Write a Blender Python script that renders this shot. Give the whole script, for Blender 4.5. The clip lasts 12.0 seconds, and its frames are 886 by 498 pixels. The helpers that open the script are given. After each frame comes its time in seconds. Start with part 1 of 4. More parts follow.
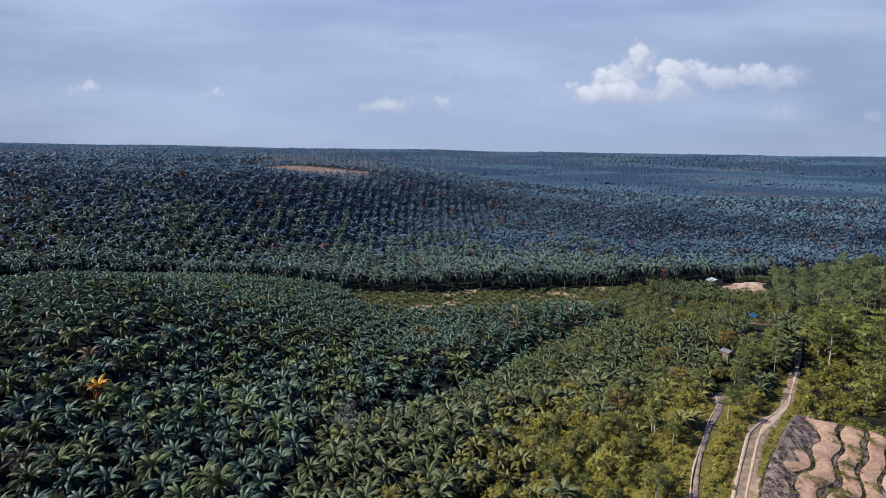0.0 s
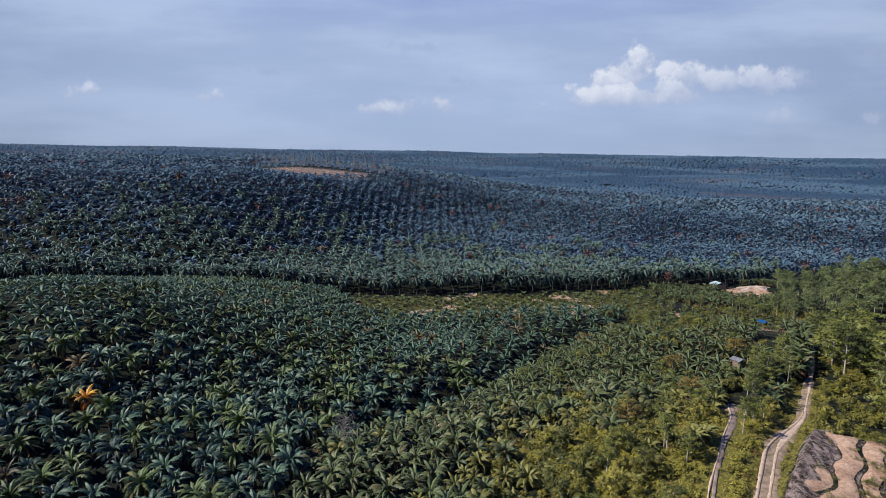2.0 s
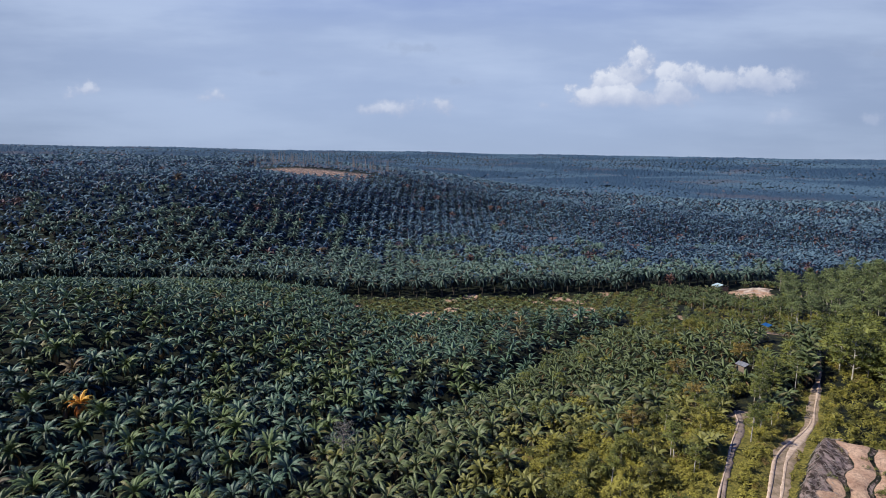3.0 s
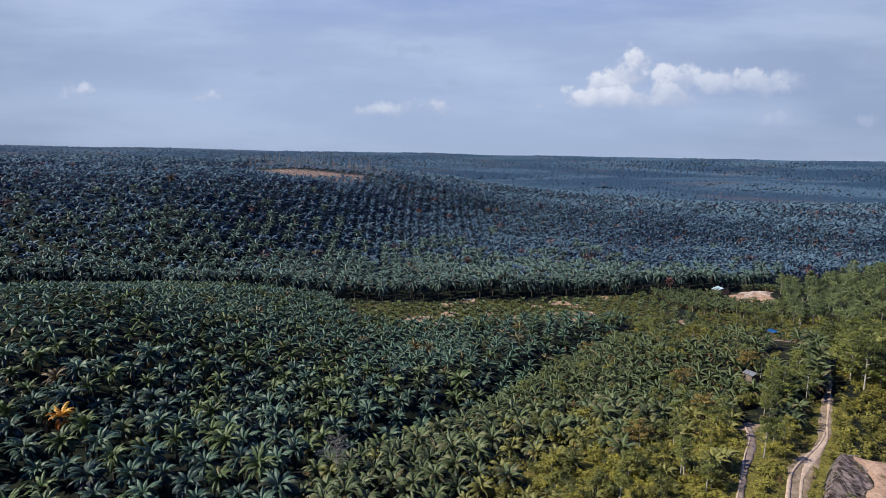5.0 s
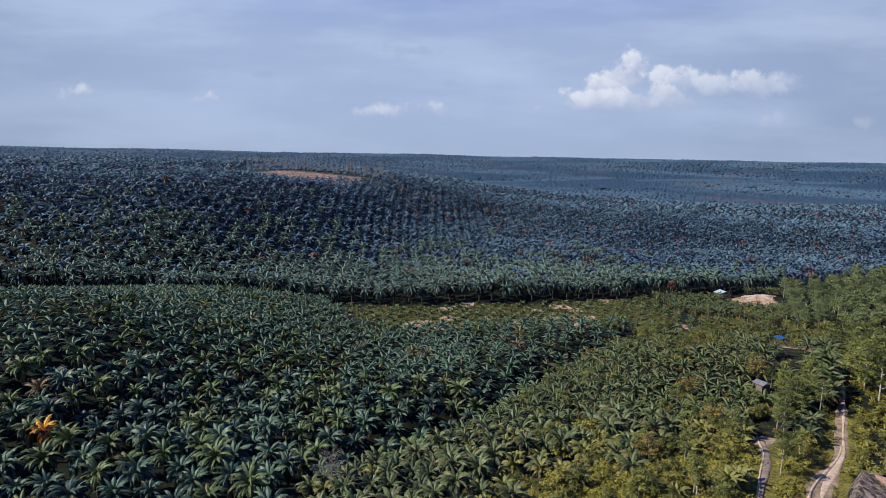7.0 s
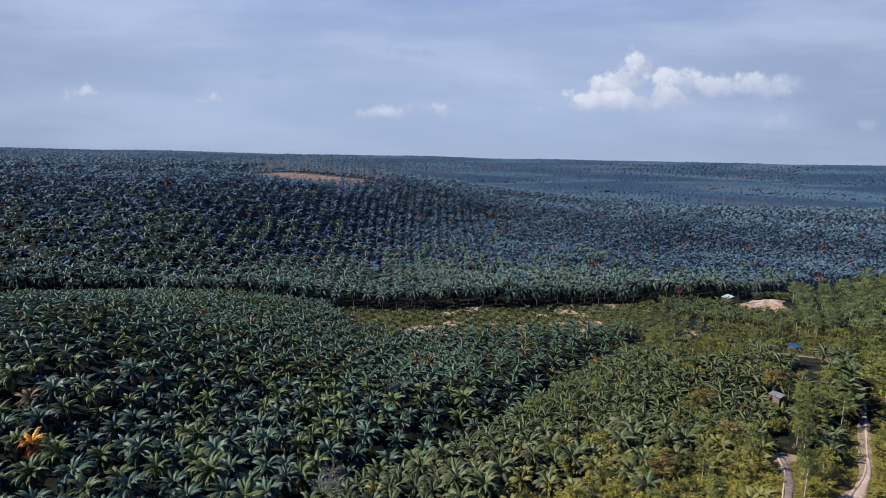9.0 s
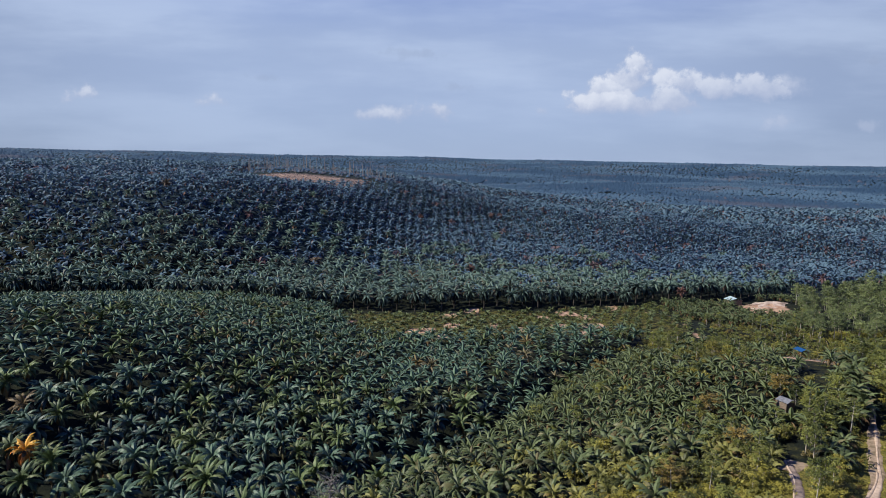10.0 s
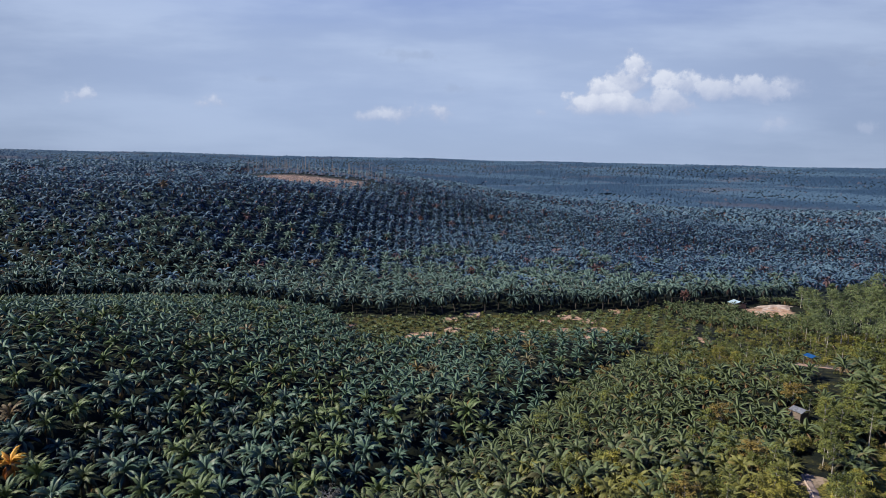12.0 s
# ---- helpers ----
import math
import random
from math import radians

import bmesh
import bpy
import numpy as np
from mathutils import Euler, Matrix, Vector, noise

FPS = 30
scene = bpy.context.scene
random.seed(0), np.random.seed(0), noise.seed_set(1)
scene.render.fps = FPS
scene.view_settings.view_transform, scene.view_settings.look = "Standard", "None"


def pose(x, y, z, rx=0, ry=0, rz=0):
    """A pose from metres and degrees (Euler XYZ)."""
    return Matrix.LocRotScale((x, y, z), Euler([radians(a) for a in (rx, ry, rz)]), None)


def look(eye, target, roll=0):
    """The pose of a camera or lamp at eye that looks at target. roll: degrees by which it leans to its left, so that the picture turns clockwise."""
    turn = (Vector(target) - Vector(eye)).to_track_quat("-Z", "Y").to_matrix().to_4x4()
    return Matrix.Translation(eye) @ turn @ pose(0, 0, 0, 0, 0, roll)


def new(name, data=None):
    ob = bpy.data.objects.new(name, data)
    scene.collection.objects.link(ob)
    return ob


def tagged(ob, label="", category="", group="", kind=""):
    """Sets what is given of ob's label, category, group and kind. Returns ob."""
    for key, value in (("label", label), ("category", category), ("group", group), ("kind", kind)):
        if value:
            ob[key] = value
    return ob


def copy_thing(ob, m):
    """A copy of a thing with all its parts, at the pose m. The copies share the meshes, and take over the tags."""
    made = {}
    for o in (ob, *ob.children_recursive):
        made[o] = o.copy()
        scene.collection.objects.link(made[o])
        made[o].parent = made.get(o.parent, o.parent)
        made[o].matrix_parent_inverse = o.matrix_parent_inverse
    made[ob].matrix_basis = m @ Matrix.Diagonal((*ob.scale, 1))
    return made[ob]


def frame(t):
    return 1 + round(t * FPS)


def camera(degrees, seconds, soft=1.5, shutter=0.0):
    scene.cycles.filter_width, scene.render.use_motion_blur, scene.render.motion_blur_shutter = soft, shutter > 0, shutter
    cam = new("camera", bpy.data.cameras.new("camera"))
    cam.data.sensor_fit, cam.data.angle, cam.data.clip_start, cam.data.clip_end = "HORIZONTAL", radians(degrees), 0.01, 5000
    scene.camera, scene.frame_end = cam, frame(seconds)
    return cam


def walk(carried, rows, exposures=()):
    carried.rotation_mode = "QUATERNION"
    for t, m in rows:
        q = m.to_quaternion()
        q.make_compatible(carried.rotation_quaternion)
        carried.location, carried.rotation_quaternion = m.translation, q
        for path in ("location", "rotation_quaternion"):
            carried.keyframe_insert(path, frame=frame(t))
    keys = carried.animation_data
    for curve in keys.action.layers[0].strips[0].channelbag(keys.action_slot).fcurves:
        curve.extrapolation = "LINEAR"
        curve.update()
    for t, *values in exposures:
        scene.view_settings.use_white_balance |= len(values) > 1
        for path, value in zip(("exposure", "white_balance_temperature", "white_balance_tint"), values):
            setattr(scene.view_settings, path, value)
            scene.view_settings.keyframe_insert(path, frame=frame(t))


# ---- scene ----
cam = camera(73.0, 12.0, soft=0.68)
# seconds, eye x y z, yaw to the left, pitch, lean to the left
ROWS = [
    (0, 0.000, 0.000, 60.000, -0.00, -9.41, 0.97),
    (0.5, -0.169, 1.250, 60.007, -0.01, -9.37, 0.98),
    (1, -0.324, 2.507, 60.029, -0.04, -9.33, 1.00),
    (1.5, -0.463, 3.779, 60.051, -0.05, -9.30, 1.01),
    (2, -0.588, 5.059, 60.074, -0.08, -9.28, 1.02),
    (2.5, -0.699, 6.353, 60.103, -0.11, -9.23, 1.06),
    (3, -0.809, 7.647, 60.132, -0.09, -9.20, 1.06),
    (5, -1.169, 12.831, 60.272, -0.43, -9.09, 1.13),
    (5.5, -1.250, 14.118, 60.309, -0.50, -9.06, 1.14),
    (6, -1.331, 15.412, 60.338, -0.55, -9.04, 1.14),
    (6.5, -1.412, 16.676, 60.382, -0.61, -9.02, 1.15),
    (7, -1.493, 17.941, 60.412, -0.62, -8.97, 1.17),
    (9, -1.868, 22.853, 60.529, -0.34, -8.79, 1.25),
    (9.5, -1.978, 24.029, 60.551, -0.33, -8.76, 1.26),
    (10, -2.110, 25.191, 60.574, -0.33, -8.72, 1.28),
    (10.5, -2.250, 26.331, 60.581, -0.33, -8.70, 1.28),
    (11, -2.397, 27.426, 60.588, -0.32, -8.64, 1.31),
    (11.5, -2.559, 28.507, 60.588, -0.34, -8.61, 1.32),
    (12, -2.743, 29.559, 60.581, -0.40, -8.59, 1.32),
]


def gaze(x, y, z, yaw, pitch, lean):
    a, p = radians(yaw), radians(pitch)
    return look((x, y, z), (x - 10 * math.sin(a) * math.cos(p), y + 10 * math.cos(a) * math.cos(p), z + 10 * math.sin(p)), lean)


walk(cam, [(t, gaze(*row)) for t, *row in ROWS], [(0, 0.33, 5540, 9.5), (12, 0.33, 5540, 9.5)])

# ---- daylight ----
TO_SUN = Vector((-0.74, -0.12, 0.62)).normalized()
SUN_POWER, SKY_POWER = 5.0, 0.090
sun = new("sun", bpy.data.lights.new("sun", "SUN"))
sun.data.energy, sun.data.angle, sun.data.color = SUN_POWER, radians(0.6), (1.0, 0.86, 0.62)
sun.matrix_world = look((0, 0, 300), Vector((0, 0, 300)) - TO_SUN)
scene.view_settings.exposure = 0.0

# towering clouds: across and above the horizon (tangents), half width, half height, whiteness, density
TOWERS = [
    (0.312, 0.150, 0.026, 0.030, 1, 1),
    (0.296, 0.128, 0.044, 0.034, 1, 1),
    (0.262, 0.112, 0.042, 0.028, 1, 1),
    (0.252, 0.092, 0.062, 0.024, 0.95, 1),
    (0.300, 0.092, 0.070, 0.026, 0.75, 0.95),
    (0.362, 0.134, 0.022, 0.018, 1, 0.95),
    (0.396, 0.126, 0.034, 0.024, 1, 0.9),
    (0.372, 0.102, 0.056, 0.026, 0.85, 0.95),
    (0.445, 0.118, 0.060, 0.025, 0.85, 0.9),
    (0.510, 0.122, 0.066, 0.025, 0.85, 0.86),
    (0.562, 0.130, 0.044, 0.020, 0.85, 0.75),
]
WISPS = [
    (-0.118, 0.067, 0.036, 0.011, 0.8, 0.75),
    (-0.064, 0.070, 0.058, 0.018, 0.8, 0.84),
    (-0.008, 0.077, 0.048, 0.021, 0.8, 0.84),
    (0.162, 0.078, 0.013, 0.008, 0.8, 0.5),
    (0.700, 0.066, 0.030, 0.014, 0.7, 0.4),
    (-0.590, 0.088, 0.036, 0.014, 0.9, 0.8),
    (-0.385, 0.080, 0.032, 0.016, 0.9, 0.8),
    (0.555, 0.072, 0.030, 0.020, 0.7, 0.5),
    (-0.054, 0.165, 0.060, 0.012, 0, 0.45),
    (-0.293, 0.120, 0.046, 0.008, 0, 0.35),
    (0.024, 0.112, 0.031, 0.010, 0, 0.4),
    (0.694, 0.167, 0.027, 0.009, 0, 0.5),
]


class Nodes:
    """Short ways to add and link nodes of one tree."""

    def __init__(self, tree):
        self.tree = tree

    def add(self, kind, **inputs):
        node = self.tree.nodes.new(kind)
        for key, value in inputs.items():
            self.put(node, key.replace("_", " "), value)
        return node

    def put(self, node, key, value):
        socket = node.inputs[int(key)] if key.isdigit() else node.inputs[key]
        if isinstance(value, bpy.types.NodeSocket):
            self.tree.links.new(value, socket)
        else:
            socket.default_value = value

    def math(self, op, a, b=0.0, c=0.0):
        node = self.tree.nodes.new("ShaderNodeMath")
        node.operation = op
        for n, v in enumerate((a, b, c)):
            self.put(node, str(n), v)
        return node.outputs[0]

    def mix(self, fac, a, b, blend="MIX"):
        node = self.tree.nodes.new("ShaderNodeMixRGB")
        node.blend_type = blend
        for n, v in enumerate((fac, a, b)):
            self.put(node, str(n), v)
        return node.outputs[0]

    def noise(self, vector, scale, detail=4.0, rough=0.55, stretch=None):
        if stretch:
            node = self.tree.nodes.new("ShaderNodeMapping")
            node.inputs["Scale"].default_value = stretch
            self.tree.links.new(vector, node.inputs["Vector"])
            vector = node.outputs[0]
        node = self.add("ShaderNodeTexNoise", Vector=vector, Scale=scale, Detail=detail, Roughness=rough)
        return node.outputs[0]

    def span(self, value, lo, hi, a=0.0, b=1.0):
        node = self.tree.nodes.new("ShaderNodeMapRange")
        node.interpolation_type = "SMOOTHSTEP"
        for n, v in enumerate((value, lo, hi, a, b)):
            self.put(node, str(n), v)
        return node.outputs[0]

    def attr(self, name):
        node = self.tree.nodes.new("ShaderNodeAttribute")
        node.attribute_name = name
        return node.outputs["Fac"]


def build_world():
    world = bpy.data.worlds.new("sky")
    scene.world = world
    world.use_nodes = True
    tree = world.node_tree
    tree.nodes.clear()
    n = Nodes(tree)
    sky = n.add("ShaderNodeTexSky")
    sky.sky_type, sky.sun_disc = "NISHITA", False
    sky.sun_elevation = math.asin(TO_SUN.z)
    sky.sun_rotation = math.atan2(TO_SUN.x, TO_SUN.y)
    sky.dust_density, sky.air_density, sky.ozone_density = 1.0, 1.0, 3.0
    way = n.add("ShaderNodeTexCoord").outputs["Generated"]
    axes = n.add("ShaderNodeSeparateXYZ", Vector=way)
    ahead = n.math("MAXIMUM", axes.outputs["Y"], 0.02)
    u, v = n.math("DIVIDE", axes.outputs["X"], ahead), n.math("DIVIDE", axes.outputs["Z"], ahead)
    flat = n.add("ShaderNodeCombineXYZ", X=u, Y=v).outputs[0]
    front = n.span(axes.outputs["Y"], 0.1, 0.3)
    # a thin veil of high haze over the whole sky, streaked
    streak = n.noise(flat, 3.0, 5, 0.52, (0.7, 3.6, 1))
    swirl = n.noise(way, 2.2, 5, 0.6)
    veil = n.math("MULTIPLY", n.span(n.math("ADD", n.math("MULTIPLY", streak, 0.75), n.math("MULTIPLY", swirl, 0.25)), 0.40, 0.62), 1.0)
    low = n.span(axes.outputs["Z"], 0.0, 0.22, 1.0, 0.0)
    high = n.span(axes.outputs["Z"], 0.15, 0.42, 1.0, 0.0)
    deep = n.mix(1.0, sky.outputs[0], (0.24, 0.42, 0.95, 1), "MULTIPLY")
    base = n.mix(n.math("MULTIPLY", high, 0.90), deep, (3.72, 4.10, 4.86, 1))
    base = n.mix(1.0, base, n.span(n.math("ABSOLUTE", n.math("SUBTRACT", u, -0.05)), 0.2, 0.85, 1.05, 0.86), "MULTIPLY")
    base = n.mix(n.math("MULTIPLY", n.math("MULTIPLY", veil, high), n.math("MULTIPLY_ADD", low, -0.25, 0.50)), base, (5.7, 6.05, 6.7, 1))
    # heaped clouds
    billow = n.noise(flat, 24.0, 6, 0.55)
    fine = n.noise(flat, 60.0, 4, 0.6)
    offset = n.math("ADD", n.math("MULTIPLY", n.math("SUBTRACT", billow, 0.5), 1.9), n.math("MULTIPLY", n.math("SUBTRACT", fine, 0.5), 0.7))
    white, grey, light = 0.0, 0.0, 0.0
    flat_base = n.span(n.math("ADD", v, n.math("MULTIPLY", n.math("SUBTRACT", billow, 0.5), 0.03)), 0.070, 0.088)
    for cu, cv, wu, wv, bright, dense in TOWERS + WISPS:
        du = n.math("MULTIPLY", n.math("SUBTRACT", u, cu), 1 / wu)
        dv = n.math("MULTIPLY", n.math("SUBTRACT", v, cv), 1 / wv)
        reach = n.math("SQRT", n.math("ADD", n.math("MULTIPLY", du, du), n.math("MULTIPLY", dv, dv)))
        heavy = (cu, cv, wu, wv, bright, dense) in TOWERS
        body = n.math("ADD", n.math("SUBTRACT", 1.05 if heavy else 0.95, reach), offset if heavy else n.math("MULTIPLY", offset, 1.7))
        soft = 0.5 if dense > 0.85 else 1.0
        cover = n.math("MULTIPLY", n.span(body, 0.0, soft), dense)
        if heavy:
            cover = n.math("MULTIPLY", cover, flat_base)
        if bright > 0:
            white = n.math("MAXIMUM", cover, white)
            lit = n.math("MULTIPLY", n.span(n.math("ADD", n.math("ADD", dv, n.math("MULTIPLY", du, -0.35)), n.math("MULTIPLY", offset, 1.2)), -0.9, 1.0), cover)
            light = n.math("MAXIMUM", n.math("MULTIPLY", lit, bright), light)
        else:
            grey = n.math("MAXIMUM", cover, grey)
    base = n.mix(n.math("MULTIPLY", grey, n.math("MULTIPLY", front, 0.8)), base, (3.15, 3.45, 4.2, 1))
    heap = n.mix(light, (4.2, 4.35, 5.05, 1), (7.1, 6.75, 6.55, 1))
    base = n.mix(n.math("MULTIPLY", white, front), base, heap)
    back = n.add("ShaderNodeBackground", Color=base, Strength=SKY_POWER)
    out = n.add("ShaderNodeOutputWorld", Surface=back.outputs[0])
    return out


build_world()


# ---- materials ----
def material(name):
    mat = bpy.data.materials.new(name)
    mat.use_nodes = True
    mat.node_tree.nodes.clear()
    return mat, Nodes(mat.node_tree)


def finish(n, colour, rough=0.8, bump=None, strength=0.3, distance=0.05, through_light=0.0, spec=0.4):
    node = n.add("ShaderNodeBsdfPrincipled", Base_Color=colour, Roughness=rough)
    node.inputs["Specular IOR Level"].default_value = spec
    if bump is not None:
        node_b = n.add("ShaderNodeBump", Height=bump, Strength=strength, Distance=distance)
        n.put(node, "Normal", node_b.outputs[0])
    shader = node.outputs[0]
    if through_light:
        thin = n.add("ShaderNodeBsdfTranslucent", Color=colour)
        both = n.add("ShaderNodeMixShader")
        n.put(both, "0", through_light)
        n.put(both, "1", shader)
        n.put(both, "2", thin.outputs[0])
        shader = both.outputs[0]
    n.add("ShaderNodeOutputMaterial", Surface=shader)


def leaf_material(name, deep, fresh, dead, rough=0.52, spec=0.32):
    """Foliage: 'tint' runs from a deep tone that takes in shade to fresh green, 'dry' to dead brown, both kept on the
    mesh.
    """
    mat, n = material(name)
    place = n.add("ShaderNodeTexCoord").outputs["Object"]
    lump = n.add("ShaderNodeObjectInfo").outputs["Random"]
    mottled = n.noise(place, 0.9, 4)
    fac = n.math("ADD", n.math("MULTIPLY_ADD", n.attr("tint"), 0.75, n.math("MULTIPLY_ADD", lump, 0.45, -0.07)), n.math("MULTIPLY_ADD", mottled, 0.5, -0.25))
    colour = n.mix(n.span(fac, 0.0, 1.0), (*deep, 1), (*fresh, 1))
    colour = n.mix(n.attr("dry"), colour, (*dead, 1))
    finish(n, colour, rough, None, through_light=0.1, spec=spec)
    return mat


def bark_material(name, dark, pale):
    mat, n = material(name)
    place = n.add("ShaderNodeTexCoord").outputs["Object"]
    rings = n.noise(place, 2.0, 5, 0.6, (1, 1, 4))
    finish(n, n.mix(n.span(rings, 0.3, 0.7), (*dark, 1), (*pale, 1)), 0.9, rings, 0.5, 0.06)
    return mat


def plain_material(name, a, b, scale=3.0, rough=0.7, stretch=None, bump=0.2):
    mat, n = material(name)
    place = n.add("ShaderNodeTexCoord").outputs["Object"]
    blotch = n.noise(place, scale, 6, 0.6, stretch)
    finish(n, n.mix(n.span(blotch, 0.3, 0.7), (*a, 1), (*b, 1)), rough, blotch, bump, 0.03)
    return mat


# palm fronds' deep ends are near black: shadow colour put into the leaf
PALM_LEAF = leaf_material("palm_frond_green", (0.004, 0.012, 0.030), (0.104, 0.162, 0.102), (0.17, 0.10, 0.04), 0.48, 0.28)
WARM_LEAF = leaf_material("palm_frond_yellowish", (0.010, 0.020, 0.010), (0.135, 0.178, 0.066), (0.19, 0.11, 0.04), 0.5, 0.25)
# blue of the distance haze is put into the hill palms' leaf colour
HILL_LEAF = leaf_material("palm_frond_haze_blue", (0.018, 0.038, 0.090), (0.132, 0.205, 0.250), (0.17, 0.08, 0.06), 0.6, 0.25)
# distant woods carry haze in their base colour
FAR_LEAF = leaf_material("distant_leaf_haze_blue", (0.030, 0.060, 0.110), (0.085, 0.140, 0.205), (0.14, 0.11, 0.11), 0.7, 0.2)
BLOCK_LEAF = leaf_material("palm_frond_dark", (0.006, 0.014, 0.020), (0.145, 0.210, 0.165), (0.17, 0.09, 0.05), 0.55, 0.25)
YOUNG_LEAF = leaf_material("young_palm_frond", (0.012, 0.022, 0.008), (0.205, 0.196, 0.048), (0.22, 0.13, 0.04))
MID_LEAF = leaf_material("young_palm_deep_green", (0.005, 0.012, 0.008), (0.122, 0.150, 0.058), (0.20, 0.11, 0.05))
ORANGE_LEAF = leaf_material("dying_orange_frond", (0.50, 0.17, 0.020), (0.72, 0.42, 0.05), (0.30, 0.08, 0.02))
RED_LEAF = leaf_material("dying_red_frond", (0.085, 0.040, 0.030), (0.165, 0.082, 0.060), (0.15, 0.07, 0.05))
BROWN_LEAF = leaf_material("browning_frond", (0.040, 0.034, 0.016), (0.190, 0.140, 0.070), (0.20, 0.10, 0.05))
TREE_LEAF = leaf_material("tree_leaf", (0.016, 0.026, 0.007), (0.195, 0.190, 0.040), (0.20, 0.13, 0.05), 0.5)
WOOD_LEAF = leaf_material("wood_leaf", (0.016, 0.028, 0.008), (0.205, 0.215, 0.044), (0.20, 0.13, 0.05), 0.5)
STAND_LEAF = leaf_material("stand_leaf", (0.014, 0.026, 0.012), (0.200, 0.235, 0.085), (0.20, 0.13, 0.05), 0.5)
BUSH_LEAF = leaf_material("bush_leaf", (0.034, 0.040, 0.010), (0.310, 0.275, 0.046), (0.22, 0.13, 0.05), 0.55)
GREY_LEAF = leaf_material("sparse_grey_leaf", (0.085, 0.085, 0.070), (0.230, 0.220, 0.185), (0.20, 0.15, 0.10), 0.7)
RUSTY_LEAF = leaf_material("rusty_leaf", (0.080, 0.060, 0.016), (0.300, 0.215, 0.050), (0.26, 0.12, 0.05), 0.6)
PALM_BARK = bark_material("palm_bark", (0.03, 0.025, 0.02), (0.09, 0.075, 0.06))
PALE_BARK = bark_material("pale_bark", (0.24, 0.21, 0.18), (0.52, 0.47, 0.41))
GREY_TWIG = bark_material("dead_wood", (0.14, 0.12, 0.11), (0.34, 0.30, 0.28))


def ground_material():
    mat, n = material("ground_cover")
    place = n.add("ShaderNodeTexCoord").outputs["Object"]
    coarse, middle, fine = n.noise(place, 0.035, 5), n.noise(place, 0.35, 5), n.noise(place, 2.2, 6, 0.65)
    # near-black: the shade beneath the palms is put into this ground colour
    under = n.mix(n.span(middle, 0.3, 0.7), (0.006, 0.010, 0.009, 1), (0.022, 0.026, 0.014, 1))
    # bluer ground tone on the far hill stands in for haze between the palms
    hill_haze = n.mix(n.span(middle, 0.3, 0.7), (0.012, 0.022, 0.030, 1), (0.034, 0.055, 0.065, 1))
    under = n.mix(n.attr("hill_haze"), under, hill_haze)
    grass = n.mix(n.span(fine, 0.3, 0.7), (0.100, 0.100, 0.020, 1), (0.270, 0.225, 0.050, 1))
    soil = n.mix(n.span(middle, 0.3, 0.7), (0.44, 0.265, 0.175, 1), (0.66, 0.45, 0.31, 1))
    soil = n.mix(n.math("MULTIPLY", n.span(fine, 0.42, 0.66), 0.55), soil, (0.20, 0.13, 0.09, 1))
    debris = n.mix(n.span(n.noise(place, 1.3, 6, 0.7, (1, 0.35, 1)), 0.4, 0.62), (0.040, 0.028, 0.024, 1), (0.33, 0.25, 0.23, 1))
    ragged = n.math("MULTIPLY_ADD", n.math("ADD", middle, fine), 0.5, -0.5)
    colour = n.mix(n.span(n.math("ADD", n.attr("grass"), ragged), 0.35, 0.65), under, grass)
    colour = n.mix(n.span(n.math("ADD", n.attr("debris"), ragged), 0.38, 0.6), colour, debris)
    colour = n.mix(n.span(n.math("ADD", n.attr("soil"), ragged), 0.40, 0.56), colour, soil)
    colour = n.mix(n.math("MULTIPLY", n.span(coarse, 0.3, 0.7), 0.2), colour, (0.020, 0.018, 0.012, 1))
    finish(n, colour, 0.95, n.math("ADD", fine, middle), 0.8, 0.35, spec=0.15)
    return mat


GROUND = ground_material()
TRACK = plain_material("pale_packed_dirt", (0.40, 0.29, 0.21), (0.60, 0.46, 0.35), 1.2, 0.95, None, 0.5)
VERGE = plain_material("dirt_verge", (0.16, 0.12, 0.07), (0.38, 0.28, 0.20), 0.8, 0.95, None, 0.6)
MUD = plain_material("grey_mud", (0.15, 0.11, 0.09), (0.33, 0.25, 0.21), 0.9, 0.95, None, 0.6)
PALE_SAND = plain_material("pale_sand", (0.26, 0.18, 0.14), (0.56, 0.45, 0.37), 0.35, 0.95, None, 0.6)
BLUE_TARP = plain_material("blue_tarpaulin", (0.010, 0.05, 0.16), (0.02, 0.09, 0.24), 2.0, 0.5)
ZINC = plain_material("weathered_zinc", (0.12, 0.12, 0.13), (0.24, 0.24, 0.26), 2.0, 0.45)
WHITE_TARP = plain_material("white_blue_sheet", (0.28, 0.38, 0.45), (0.46, 0.54, 0.58), 1.5, 0.5)
RUST = plain_material("rusty_sheet", (0.18, 0.08, 0.05), (0.34, 0.17, 0.11), 2.5, 0.7)
TIMBER = plain_material("weathered_boards", (0.11, 0.08, 0.06), (0.25, 0.19, 0.14), 2.0, 0.85, (1, 1, 6))


# ---- the lie of the land ----

def sig(a):
    return 1 / (1 + np.exp(-np.clip(a, -40, 40)))


def hump(x, y, cx, cy, sx, sy):
    return np.exp(-((x - cx) / sx) ** 2 - ((y - cy) / sy) ** 2)


def smooth(a, lo, hi):
    s = np.clip((a - lo) / (hi - lo), 0, 1)
    return s * s * (3 - 2 * s)


